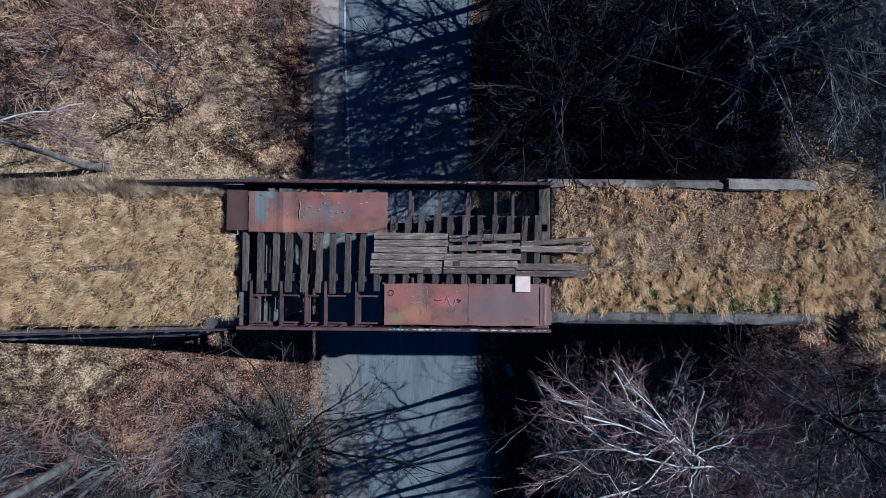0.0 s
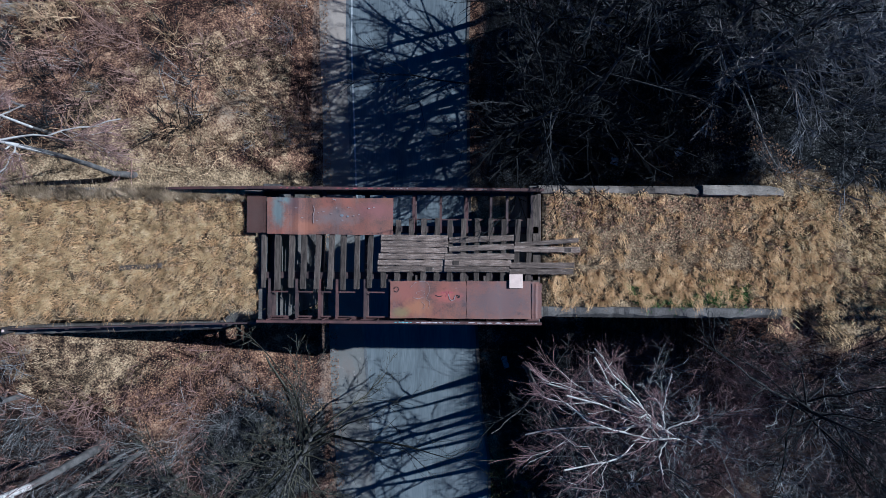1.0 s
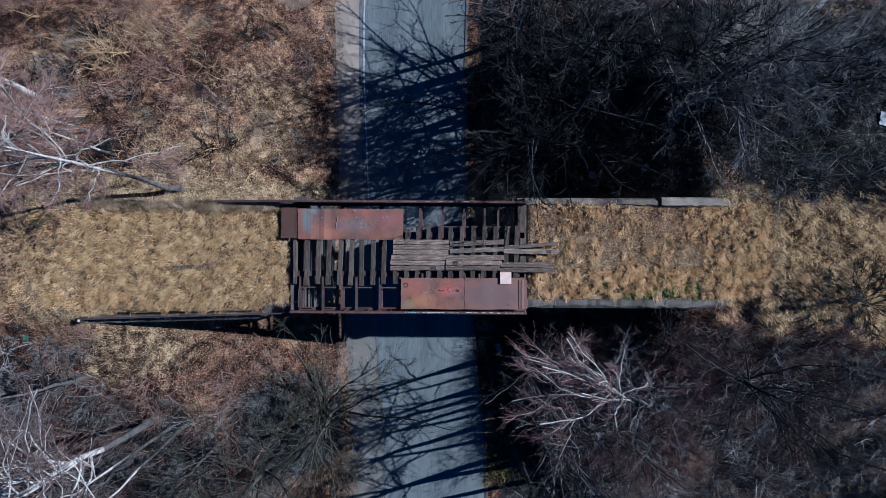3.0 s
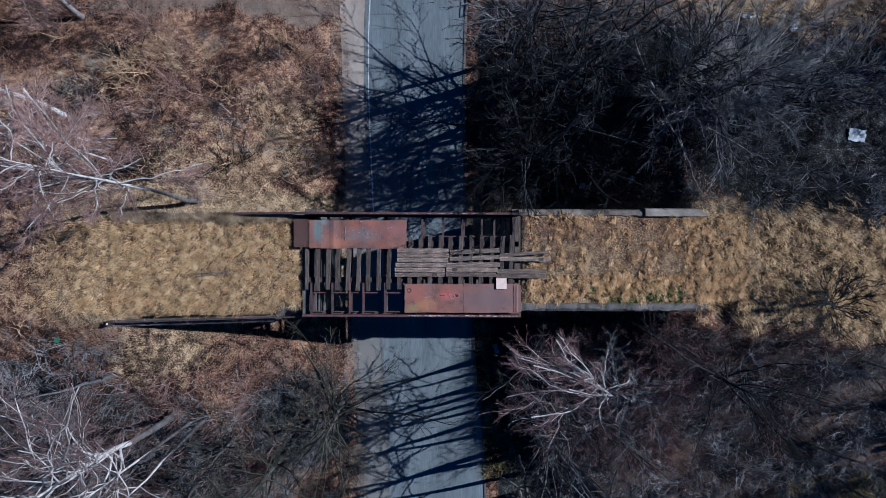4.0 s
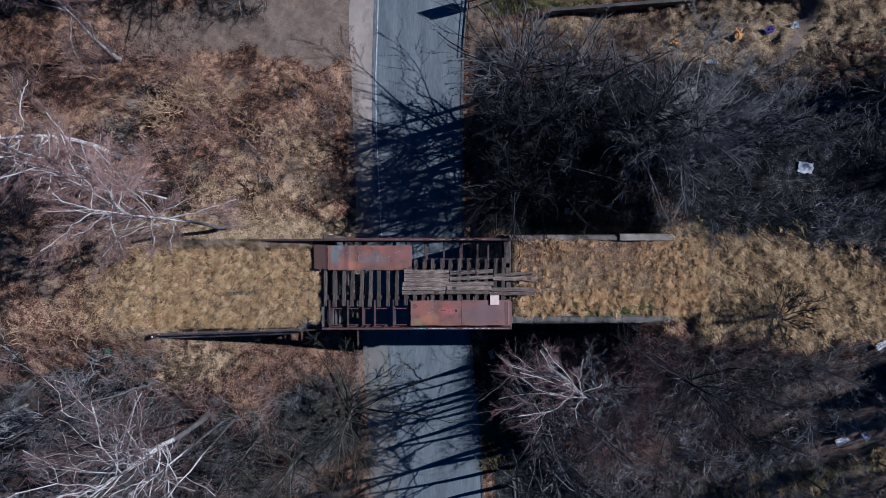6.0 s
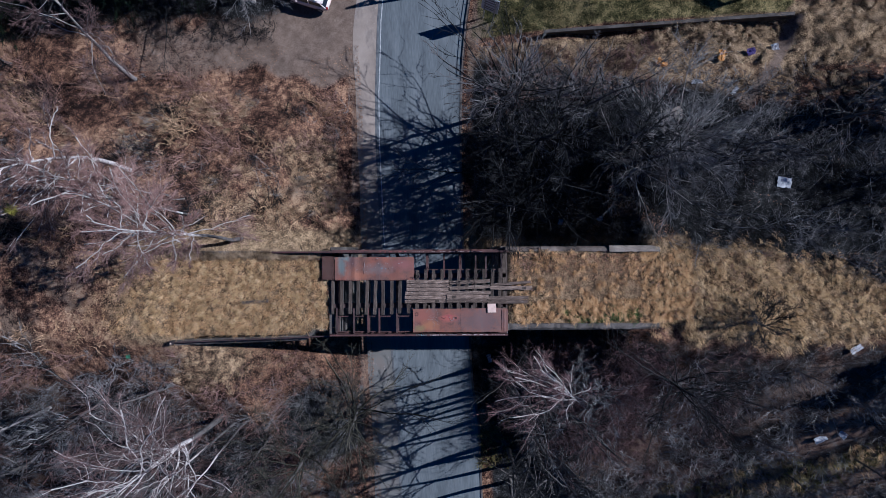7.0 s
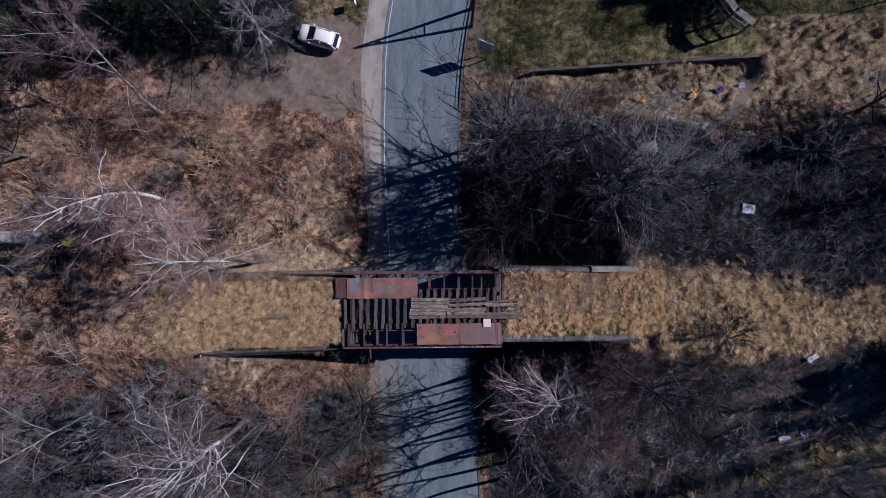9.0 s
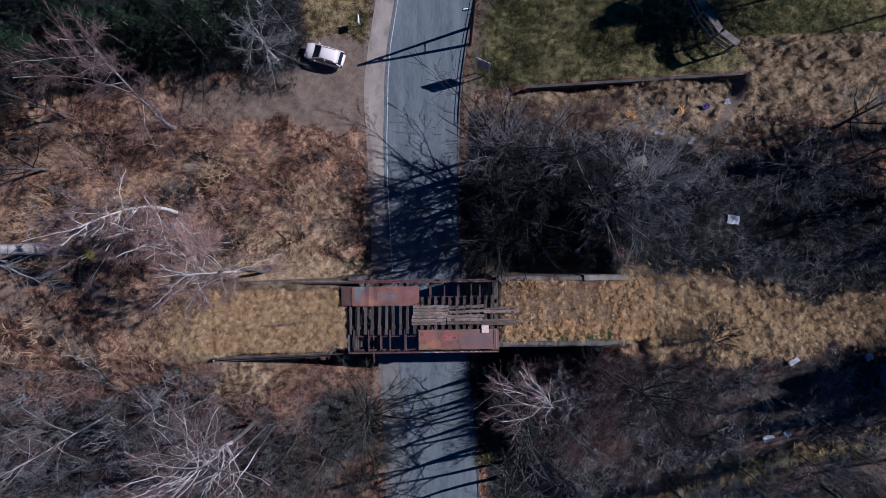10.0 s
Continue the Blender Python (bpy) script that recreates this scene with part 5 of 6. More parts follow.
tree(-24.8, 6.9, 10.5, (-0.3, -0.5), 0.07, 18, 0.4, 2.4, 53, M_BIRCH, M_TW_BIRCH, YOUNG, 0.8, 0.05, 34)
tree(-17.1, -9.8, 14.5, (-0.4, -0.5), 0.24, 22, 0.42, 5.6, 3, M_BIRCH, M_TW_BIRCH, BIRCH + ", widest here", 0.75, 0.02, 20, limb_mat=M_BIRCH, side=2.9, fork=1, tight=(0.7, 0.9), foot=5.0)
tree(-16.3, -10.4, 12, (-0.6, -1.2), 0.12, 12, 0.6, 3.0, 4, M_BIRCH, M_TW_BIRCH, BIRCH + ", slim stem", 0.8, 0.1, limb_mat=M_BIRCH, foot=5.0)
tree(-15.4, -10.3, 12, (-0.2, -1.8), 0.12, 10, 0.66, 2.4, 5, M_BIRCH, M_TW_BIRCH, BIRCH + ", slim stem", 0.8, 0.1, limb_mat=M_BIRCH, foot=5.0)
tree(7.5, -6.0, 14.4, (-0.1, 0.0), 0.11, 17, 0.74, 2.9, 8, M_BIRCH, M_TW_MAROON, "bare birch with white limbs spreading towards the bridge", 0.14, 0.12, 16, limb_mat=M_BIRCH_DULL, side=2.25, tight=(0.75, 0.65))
tree(15.9, -6.7, 5.0, (0.4, -0.3), 0.17, 22, 0.12, 5.4, 16, M_TW_DARK_SHADE, M_TW_DARK_SHADE, "wide dark bare tree below the bank", 0.35, 0.05, 4, 5, side=-0.2, fork=1)
tree(-29.5, -8.8, 13, (-1.5, -1.0), 0.11, 18, 0.3, 4.6, 11, M_BARK_PALE, M_BARK, "slim pale-barked bare tree in the thicket", 0.7, 0.1)
tree(-25.9, 17.1, 15.5, (0.3, 3.8), 0.17, 18, 0.35, 5.2, 7, M_BARK_PALE, M_TW_BIRCH, "tall bare tree with a pale grey trunk in dry leaves", 0.8, 0.0, 20)
tree(-16.0, 23.7, 8.5, (0.0, 0.6), 0.16, 22, 0.25, 3.4, 8, M_BARK_PALE, M_TW_GREY, "bare tree with pale branches beside the dirt lot", 0.4, 0.0)
tree(-7.3, -10.2, 8.6, (0.5, -0.4), 0.2, 34, 0.14, 6.3, 9, M_BARK, M_TW_OLIVE, "wide bare willow with olive twigs hanging over the road", 0.32, 0.08, 5, 5, limb_mat=M_TW_OLIVE)
tree(-10.8, -13.2, 9.0, (-0.5, -0.4), 0.16, 26, 0.15, 6.0, 10, M_BARK, M_TW_OLIVE, "wide bare willow with olive twigs on the slope", 0.5, 0.1, 6, 5, limb_mat=M_TW_OLIVE)
tree(-32.7, 5.6, 17, (-1.0, 0.6), 0.62, 22, 0.5, 6, 12, M_BARK_PALE, M_TW_GREY, "old thick-trunked bare tree", 0.6, 0.0)
tree(15.7, 9.9, 4.2, (0.2, 0.2), 0.16, 34, 0.12, 4.6, 13, M_BARK_PALE, M_TW_GREY, "wide bare tree with blue-grey twigs above the shady bank", 0.5, 0.05, 10, 7)
tree(21.0, -2.2, 1.8, (0.2, -0.2), 0.06, 24, 0.04, 2.7, 15, M_TW_DARK_SHADE, M_TW_DARK_SHADE, "low spreading dark shrub at the edge of the bank", 0.3, 0.0, 8, 6, fork=1)
tree(12.9, 8.0, 5.5, (0.2, 0.8), 0.15, 24, 0.2, 4.4, 14, M_BARK_PALE, M_BARK, GREY, 0.45)
protos = []
for k, (x, y, h, off, sp, lab) in enumerate(((6.2, 7.6, 7.5, (-0.5, 0.4), 3.6, "slender bare tree on the shady bank"), (5.6, 12.4, 7.5, (-0.6, 0.2), 3.8, "slender bare tree on the shady bank"),
                                              (8.6, 10.2, 9, (0.2, 0.8), 3.8, "slender bare tree on the shady bank"), (6.5, -9.0, 10.5, (-0.3, -1.0), 3.4, "slender bare tree on the bank beside the road"))):
    protos.append(tree(x, y, h, off, 0.15, 15 if k < 3 else 12, 0.2 if k < 3 else 0.42, sp, 30 + k, M_BARK, M_TW_DARK_SHADE if k < 3 else M_TW_GREY, lab, 0.75, 0, 5, 5, fork=1, limb_mat=M_TW_DARK_SHADE if k < 3 else M_BARK))
shade = {}
# trees beyond x = 42 stand out of view, added for their shade
COPIES = ((9.8, 12.8, 1.1, 40), (4.3, 14.2, 1.35, 200), (12.6, 10.0, 1.1, 90), (7.2, 12.6, 1.2, 300),
          (4.2, 9.8, 1.3, 15), (9.0, 12.6, 1.4, 255), (11.8, 8.8, 1.25, 330), (14.2, 9.0, 1.0, 200), (18.5, 8.5, 0.95, 28), (19.0, 10.4, 0.8, 133), (5.0, 13.3, 1.65, 77), (8.0, 13.4, 1.1, 10), (7.0, 11.4, 1.75, 140), (6.4, 7.0, 1.6, 260),
          (3.7, 6.4, 1.35, 222), (5.4, 8.8, 1.35, 190), (5.0, 5.4, 1.45, 350), (3.9, 12.6, 1.35, 310), (6.4, 10.4, 1.5, 111),
          (6.0, -10.5, 1.4, 70), (8.5, -9.1, 1.0, 150), (10.0, -7.4, 0.95, 220), (7.0, -12.7, 1.5, 20), (9.0, -6.4, 0.9, 280), (7.0, -7.7, 1.0, 10), (11.4, -11.5, 0.7, 90),
          (6.4, -15.0, 1.3, 180),
          (22.0, -8.4, 0.5, 170), (26.5, -14.8, 0.6, 330), (33.0, -9.5, 0.6, 60), (24.5, -5.8, 0.45, 35),
          (22.0, 9.5, 0.8, 110), (33.0, 12.0, 1.1, 270), (38.5, 15.0, 1.4, 350), (41.0, 10.5, 1.4, 45), (36.0, 9.0, 1.0, 80), (44.5, 17.0, 1.5, 125),
          (47.0, 5.5, 1.3, 5), (46.0, -2.5, 1.4, 66), (43.0, -7.5, 1.4, 140), (46.5, -12.0, 1.4, 210), (41.0, -14.0, 1.3, 290), (48.0, 8.0, 1.5, 20),
          (4.7, -6.4, 1.15, 30), (5.3, -8.7, 1.2, 100), (5.2, -13.9, 1.25, 250), (5.3, -16.6, 1.3, 310), (5.9, -11.7, 1.1, 190),
          (-20.5, 25.5, 1.2, 15), (-29.5, 24.5, 1.3, 185), (-14.8, 26.5, 1.0, 222),
          (-24.0, -13.5, 1.1, 205), (-33.0, -14.0, 1.2, 301), (-21.5, -17.0, 1.1, 350), (-36.5, 13.0, 1.1, 160), (-39.0, -5.5, 1.2, 260),
          (-13.0, -18.5, 1.0, 123), (16.0, -18.0, 1.1, 222), (34.5, -17.0, 1.2, 12),
          (-20.0, -7.0, 0.9, 75), (-25.0, -8.0, 1.0, 143), (-13.5, -11.5, 0.9, 201), (-19.5, -13.0, 1.0, 266), (-27.0, -15.5, 1.1, 338), (-36.0, -9.5, 1.1, 27), (-32.0, -18.0, 1.1, 91), (-17.0, -15.5, 1.0, 163),
          (23.0, -11.5, 0.55, 188), (28.5, -8.0, 0.5, 262), (31.5, -13.5, 0.6, 345), (36.5, -13.2, 0.6, 22), (28.5, -17.5, 1.1, 84), (20.5, -17.0, 1.1, 236), (40.0, -5.0, 1.1, 300),
          (46.0, 8.6, 1.6, 200), (47.0, 13.0, 1.8, 77), (49.5, 5.0, 1.8, 160), (50.5, 10.5, 1.9, 245), (52.0, 16.0, 1.9, 310), (50.0, -6.5, 1.8, 30), (36.5, 9.0, 1.2, 215), (34.0, 15.5, 1.2, 5), (26.5, 11.5, 1.1, 170), (-33.0, 30.5, 1.4, 204), (-22.5, 23.5, 1.1, 286), (-36.5, 18.5, 1.2, 340))
for k, (x, y, sc, tn) in enumerate(COPIES):
    c = copy_thing(protos[3 if y < -4 and x > 0 else k % 3], Matrix.Translation((x, y, float(land(x, y)))) @ Matrix.Rotation(radians(tn), 4, "Z") @ Matrix.Scale(sc, 4))
    c.scale = (sc, sc, sc)
    tagged(c, "slender bare tree in the thicket beside the bank")
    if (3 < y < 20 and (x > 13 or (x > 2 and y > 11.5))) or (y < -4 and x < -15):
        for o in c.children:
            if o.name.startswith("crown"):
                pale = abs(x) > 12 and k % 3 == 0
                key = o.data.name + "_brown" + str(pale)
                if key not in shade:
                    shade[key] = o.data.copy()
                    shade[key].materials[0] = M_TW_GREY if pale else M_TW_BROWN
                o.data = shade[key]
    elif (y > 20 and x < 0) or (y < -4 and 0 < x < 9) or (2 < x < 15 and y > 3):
        # crowns in shady places get the near-black copy, shade put into their colour
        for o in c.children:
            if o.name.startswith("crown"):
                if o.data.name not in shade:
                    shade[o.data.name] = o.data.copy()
                    shade[o.data.name].materials[0] = M_TW_DARK_SHADE
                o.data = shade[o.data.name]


def conifer(x, y, height, radius, seed, bare=0.06, name="spruce", label="dark green spruce at the edge of the bare wood"):
    """A dark evergreen: whorls of drooping boughs set with needle sprays; bare: how far up the clean trunk goes."""
    r = np.random.default_rng(seed)
    n = int(height * 9)
    f = np.sort(r.uniform(bare, 0.99, n))
    az = np.arange(n) * 2.4
    L = radius * np.minimum(1, (1.03 - f) / (0.97 - bare) * 1.0) * r.uniform(0.8, 1.15, n)
    u = np.linspace(0, 1, 4)
    d = np.stack([np.cos(az), np.sin(az)], 1)
    P = np.zeros((n, 4, 3))
    P[:, :, :2] = d[:, None] * (L[:, None] * u)[:, :, None]
    P[:, :, 2] = height * f[:, None] - 0.28 * L[:, None] * u[None] ** 1.3
    R = np.maximum(0.03 * (1 - 0.8 * u)[None] * np.ones((n, 1)), 0.008)
    per = 26
    i = np.repeat(np.arange(n), per)
    q = r.uniform(0.1, 1, n * per)
    a = np.minimum((q * 3).astype(int), 2)
    w = (q * 3 - a)[:, None]
    st = P[i, a] * (1 - w) + P[i, a + 1] * w
    dn = unit(np.concatenate([d[i] * 0.8, np.full((n * per, 1), -0.25)], 1) + r.normal(0, 0.55, (n * per, 3)))
    T = np.stack([st, st + dn * (0.16 * radius * r.uniform(0.6, 1.3, n * per))[:, None]], 1)
    ob = empty(name, x, y, float(land(x, y)), label, "tree")
    under(new("trunk", mesh_from("trunk", *tubes(np.array([[[0, 0, -0.3], [0, 0, height * 0.5], [0, 0, height]]]), np.array([[0.2, 0.11, 0.02]]), 8), M_BARK)), ob)
    under(new("crown", mesh_from("crown", *merge([spikes(P, R), spikes(T, np.full((n * per, 2), 0.035))]), M_NEEDLE)), ob)
    return ob


for x, y, h, rd, sd in ((-33.5, 26.5, 12, 3.0, 1), (-28.0, 28.5, 13, 3.2, 2), (-22.5, 30.5, 12, 3.0, 3), (-38.5, 23.5, 12, 3.0, 4), (-18.0, 27.0, 9, 2.6, 5), (-35.5, 30.0, 13, 3.2, 6), (-41.5, 27.0, 13, 3.2, 7), (-30.5, 25.0, 10, 2.8, 8), (-25.0, 26.5, 9, 2.4, 9), (-42.0, 20.5, 12, 3.0, 10), (-26.0, 24.0, 12, 2.6, 17), (-20.5, 25.0, 13, 2.6, 18), (-36.0, 22.5, 13, 2.8, 19)):
    conifer(x, y, h, rd, sd)
# unseen pines, placed outside the view to cast the broad shadow bands
for x, y, h, rd, sd, clean in ((38.3, 29.4, 17, 3.6, 11, 0.7), (36.7, 31.4, 17, 2.0, 12, 0.78), (45.5, 17.0, 20, 3.6, 13, 0.55), (43.5, -10.0, 21, 1.5, 14, 0.6), (52.5, -1.6, 20, 3.2, 15, 0.5), (57.0, 0.3, 19, 3.0, 16, 0.5), (50.8, -0.2, 18, 3.4, 20, 0.55), (54.0, -3.6, 19, 3.4, 21, 0.5)):
    conifer(x, y, h, rd, sd, clean, "pine", "unseen tall dark pine with a clean trunk, added for its shadow")

# ------------------------------------------------------------------ brush
RNG = np.random.default_rng(77)


def brush(name, mat, label, pts, h_lo, h_hi, stems, lean, seed, kids=5, thick=0.02):
    """Thicket: clusters of arching stems with side twigs, as one mass."""
    r = np.random.default_rng(seed)
    c = np.repeat(np.asarray(pts, float), stems, 0)
    n = len(c)
    big = np.repeat(r.uniform(h_lo, h_hi, len(pts)), stems)
    xy = c + r.normal(0, 0.16, (n, 2)) * (0.5 + big[:, None] * 0.3)
    az, el = r.uniform(0, 2 * np.pi, n), np.clip(r.normal(lean, 0.28, n), 0.05, 1.5)
    d = np.stack([np.cos(az) * np.cos(el), np.sin(az) * np.cos(el), np.sin(el)], 1)
    L = big * r.uniform(0.45, 1.1, n)
    z = land(xy[:, 0], xy[:, 1])
    p0 = np.concatenate([xy, z[:, None] - 0.05], 1)
    u = np.array([0, 0.5, 1.0])
    P = p0[:, None] + d[:, None] * (L[:, None] * u)[:, :, None]
    P[:, 1:] += r.normal(0, 0.07, (n, 2, 3)) * L[:, None, None]
    P[:, 2, 2] -= 0.12 * L
    P[:, 1:, 2] = np.maximum(P[:, 1:, 2], z[:, None] + 0.08)
    rad = thick * (0.6 + 0.5 * L / h_hi)
    R = rad[:, None] * np.array([1, 0.7, 0.3])
    i = np.repeat(np.arange(n), kids)
    q = r.uniform(0.2, 1, n * kids)[:, None]
    st = np.where(q < 0.5, P[i, 0] + (P[i, 1] - P[i, 0]) * q * 2, P[i, 1] + (P[i, 2] - P[i, 1]) * (q * 2 - 1))
    dd = unit(unit(P[i, 2] - P[i, 0]) + r.normal(0, 0.5, (len(i), 3)))
    e = st + dd * (L[i] * r.uniform(0.15, 0.5, len(i)))[:, None]
    T = np.stack([st, e], 1)
    TR = np.stack([rad[i] * 0.5, rad[i] * 0.22], 1)
    v, f = merge([spikes(P, R), spikes(T, TR)])
    return tagged(new(name, mesh_from(name, v, f, mat)), label, "brush", kind="stuff")


def band(n, x0, x1, y0, y1, seed, keep=None):
    r = np.random.default_rng(seed)
    p = np.stack([r.uniform(x0, x1, n), r.uniform(y0, y1, n)], 1)
    return p if keep is None else p[keep(p[:, 0], p[:, 1])]


OPEN = np.array([(24.05, 7.45, 1.5), (25.3, 7.8, 1.2), (16.3, 12.35, 1.2), (16.3, 16.6, 1.4), (20.2, 16.9, 1.2), (28.8, -11.9, 1.3), (30.4, -11.6, 1.3), (32, -11.2, 1.0), (8.0, -12.8, 0.8), (8.9, -13.9, 0.8), (9.7, -14.8, 0.8)])


def scatter(n, x0, x1, y0, y1, keep=None, seed=0, bank=False):
    r = np.random.default_rng(seed)
    p = np.stack([r.uniform(x0, x1, n), r.uniform(y0, y1, n)], 1)
    x, y = p[:, 0], p[:, 1]
    ok = (x < walk_west(y) - 0.7) | (x > road_east(y) + 0.5)
    if not bank:
        ok &= ~((y < 3.3) & (y > np.where(x > 4, -2.95, -3.5)) & (x > -20) & (x < 16))
    ok &= np.hypot((x + 10.8) / 3.6, (y - 22.5) / 3.8) > 1
    ok &= np.all(np.hypot(x[:, None] - OPEN[:, 0], y[:, None] - OPEN[:, 1]) > OPEN[:, 2], 1)   # dumped things lie clear
    if keep is not None:
        ok &= keep(x, y)
    return p[ok]


lumpy = lambda x, y: waves(x * 0.8 + 5, y * 0.8) > -0.12
nw = lambda x, y: y < 15.5 + 0.15 * (-x - 9)
brush("brush", M_TW_RED, "reddish brush over dead leaves", scatter(800, -42, -8.2, 4, 20, lambda x, y: nw(x, y) & (patches(x, y) > 0.05), 1), 0.9, 2.6, 9, 1.0, 1, 5, 0.022)
brush("brush", M_TW_TAN, "tan brush and dry stalks on the slope", scatter(800, -42, -8.2, 4.2, 18, lambda x, y: nw(x, y) & (patches(x, y, 2.0) > 0.1), 2), 0.7, 2.1, 7, 0.95, 2, 4, 0.024)
brush("brush", M_TW_GREY, "grey brush on the sunny slope", scatter(300, -40, -8.2, 4.5, 19, lambda x, y: nw(x, y) & (patches(x, y, 4.0) > 0.3), 76), 0.9, 2.8, 8, 1.25, 26, 5, 0.017)
# near-black brush on the banks and in the wood has shade painted in
brush("brush", M_TW_DARK_SHADE, "tangled brush on the shady bank, shade put into its colour", scatter(280, 2.2, 24, 3.3, 14.5, None, 3), 0.7, 1.9, 11, 0.75, 3, 5, 0.014)
brush("brush", M_TW_ROSY, "low brown brush below the lawn", scatter(260, 3.5, 17, 14, 18.8, None, 19), 0.5, 1.3, 11, 1.0, 39, 6, 0.014)
brush("brush", M_TW_DARK_SHADE, "brush on the bank beside the road, darkened for shade", scatter(210, 2.6, 15, -12, -2.95, lambda x, y: (x < 9) | (y > -5), 75), 0.7, 1.9, 10, 0.75, 25)
brush("brush", M_TW_GREY, "grey brush in the thicket", scatter(520, -42, -8, -19.5, -4.5, lambda x, y: (x < -19) | (y < -8), 4), 0.7, 2.0, 11, 0.8, 4, 6, 0.014)
brush("brush", M_TW_ROSY, "mauve-brown brush in the thicket", scatter(300, -42, -11, -19.5, -4.5, lumpy, 5), 1.2, 2.8, 9, 0.9, 5, 6, 0.017)
brush("brush", M_TW_GREY, "grey brush on the south bank", scatter(820, 8.5, 42, -19.5, -4.5, lambda x, y: patches(x, y, 6.0) > -0.45, 16), 0.9, 2.4, 9, 0.9, 36, 6, 0.019)
brush("brush", M_TW_MAROON, "maroon brush below the birch", scatter(260, 7.0, 15.0, -13, -4.5, None, 17), 1.6, 3.4, 10, 1.0, 37, 8, 0.015)
brush("brush", M_TW_BIRCH, "fine mauve-brown brush on the south bank", scatter(330, 8.5, 22, -16, -4.5, lambda x, y: patches(x, y, 5.0) > -0.4, 20), 0.8, 2.2, 9, 0.9, 40, 6, 0.016)
brush("brush", M_TW_DARK_SHADE, "dark brush on the south bank", scatter(230, 3.5, 42, -19.5, -3.6, lambda x, y: (x < 7) | ((x > 19) & (y > -11)) | (patches(x, y, 3.0) > 0.3), 6), 0.8, 2.4, 10, 0.7, 6, 5, 0.02)
brush("brush", M_TW_BROWN, "grey-brown brush on the south bank", scatter(190, 8, 42, -19.5, -4.5, lambda x, y: patches(x, y, 1.0) > 0.0, 7), 0.7, 2.0, 10, 0.75, 7, 5, 0.016)
brush("brush", M_TW_DARK_SHADE, "brush east of the bank, darkened for shade", scatter(320, 19, 43, 0.8, 15.5, lambda x, y: bank_edge(x, y) > 3.4, 8), 0.8, 2.4, 10, 0.7, 8, 5, 0.022)
brush("brush", M_TW_GREY, "grey brush east of the bank", scatter(400, 15, 43, 0.6, 16.5, lambda x, y: (patches(x, y, 8.0) > -0.25) & (bank_edge(x, y) > 3.2), 18), 0.8, 2.2, 9, 0.8, 38, 5, 0.022)
brush("brush", M_TW_DARK_SHADE, "dark undergrowth of the wood", scatter(330, -43, -13, 20.5, 30, None, 9), 0.8, 2.4, 10, 0.75, 9)

weeds = lambda x, y: waves(x * 1.5, y * 1.5 + 1) > 0.02
brush("brush", M_TW_RED, "dead brown weeds standing in the dry grass", band(150, 5, 34, -2.2, 2.5, 71, weeds), 0.25, 0.7, 12, 1.0, 21, 5, 0.014)
brush("brush", M_TW_TAN, "dead tan weeds standing in the dry grass", band(260, -26, -8.5, -2.9, 2.2, 72, weeds), 0.25, 0.6, 12, 1.0, 22, 5, 0.014)

# ------------------------------------------------------------------ grass and leaves


def blades(name, mat, label, pts, n, lo, hi, seed, lean=(0.0, -0.25), width=0.028, spread=0.14, fan=0.3, category="grass"):
    """Tufts of arching blades, as one mass."""
    r = np.random.default_rng(seed)
    c = np.repeat(np.asarray(pts, float), n, 0)
    m = len(c)
    size = np.repeat(r.uniform(0.45, 1.35, len(pts)), n)
    drift = np.repeat(r.normal(0, 0.5, (len(pts), 2)), n, 0)
    xy = c + r.normal(0, spread, (m, 2)) * size[:, None]
    z = land(xy[:, 0], xy[:, 1])
    L = r.uniform(lo, hi, m) * size
    out = r.normal(0, fan, (m, 2)) + drift * 2 * fan + np.array(lean)
    b = np.concatenate([xy, z[:, None] - 0.02], 1)
    mid = b + np.concatenate([out * 0.35, np.ones((m, 1)) * 0.55], 1) * L[:, None]
    tip = b + np.concatenate([out * 1.0, np.ones((m, 1)) * 0.75], 1) * L[:, None]
    s = unit(np.stack([-out[:, 1], out[:, 0], np.zeros(m)], 1)) * (width / 2) * r.uniform(0.6, 1.3, (m, 1))
    V = np.stack([b - s, b + s, mid - s * 0.8, mid + s * 0.8, tip], 1).reshape(-1, 3)
    o = (np.arange(m) * 5)[:, None, None]
    F = (np.array([[0, 1, 3], [0, 3, 2], [2, 3, 4]])[None] + o).reshape(-1, 3)
    return tagged(new(name, mesh_from(name, V, F, mat)), label, category, kind="stuff")


tufty = lambda x, y: patches(x * 7 + 2 * y, y * 8 - 2 * x, 1.3) + 0.8 * patches(x * 12 - 5 * y, y * 13 + 4 * x, 4.0) > -0.8
bank_w = lambda x, y: x > -18 - 6 * RNG.random(len(x))
bank_e = lambda x, y: (bank_edge(x, y - 0.3) < 2.9 + 0.02 * (x - 14) + RNG.normal(0, 0.6, len(x))) & (RNG.random(len(x)) < 0.3 + 0.7 * sstep(14, 19, x))
rough = lambda x, y: y > 19.5 - (x - 13) * 0.35 + RNG.normal(0, 0.8, len(x))
TALL = "tall dry straw-coloured grass on the railway bank"
off_plate = lambda x, y: ~((x > -8.75) & (y > 0.4))
near_end = lambda x, y: RNG.random(len(x)) < np.where(y < -0.7, 1.0, np.where(x < 9, 0.08, np.where(x < 13.5, 0.2, 0.7)) + 0.2 * (waves(x * 1.4, y * 1.4) > 0.08))
blades("grass", M_STRAW, TALL, band(950, -24, -8.3, -2.85, 2.2, 41, lambda x, y: bank_w(x, y) & off_plate(x, y) & tufty(x, y)), 40, 0.2, 0.44, 51, (-0.02, -0.35), 0.018, 0.09, 0.22)
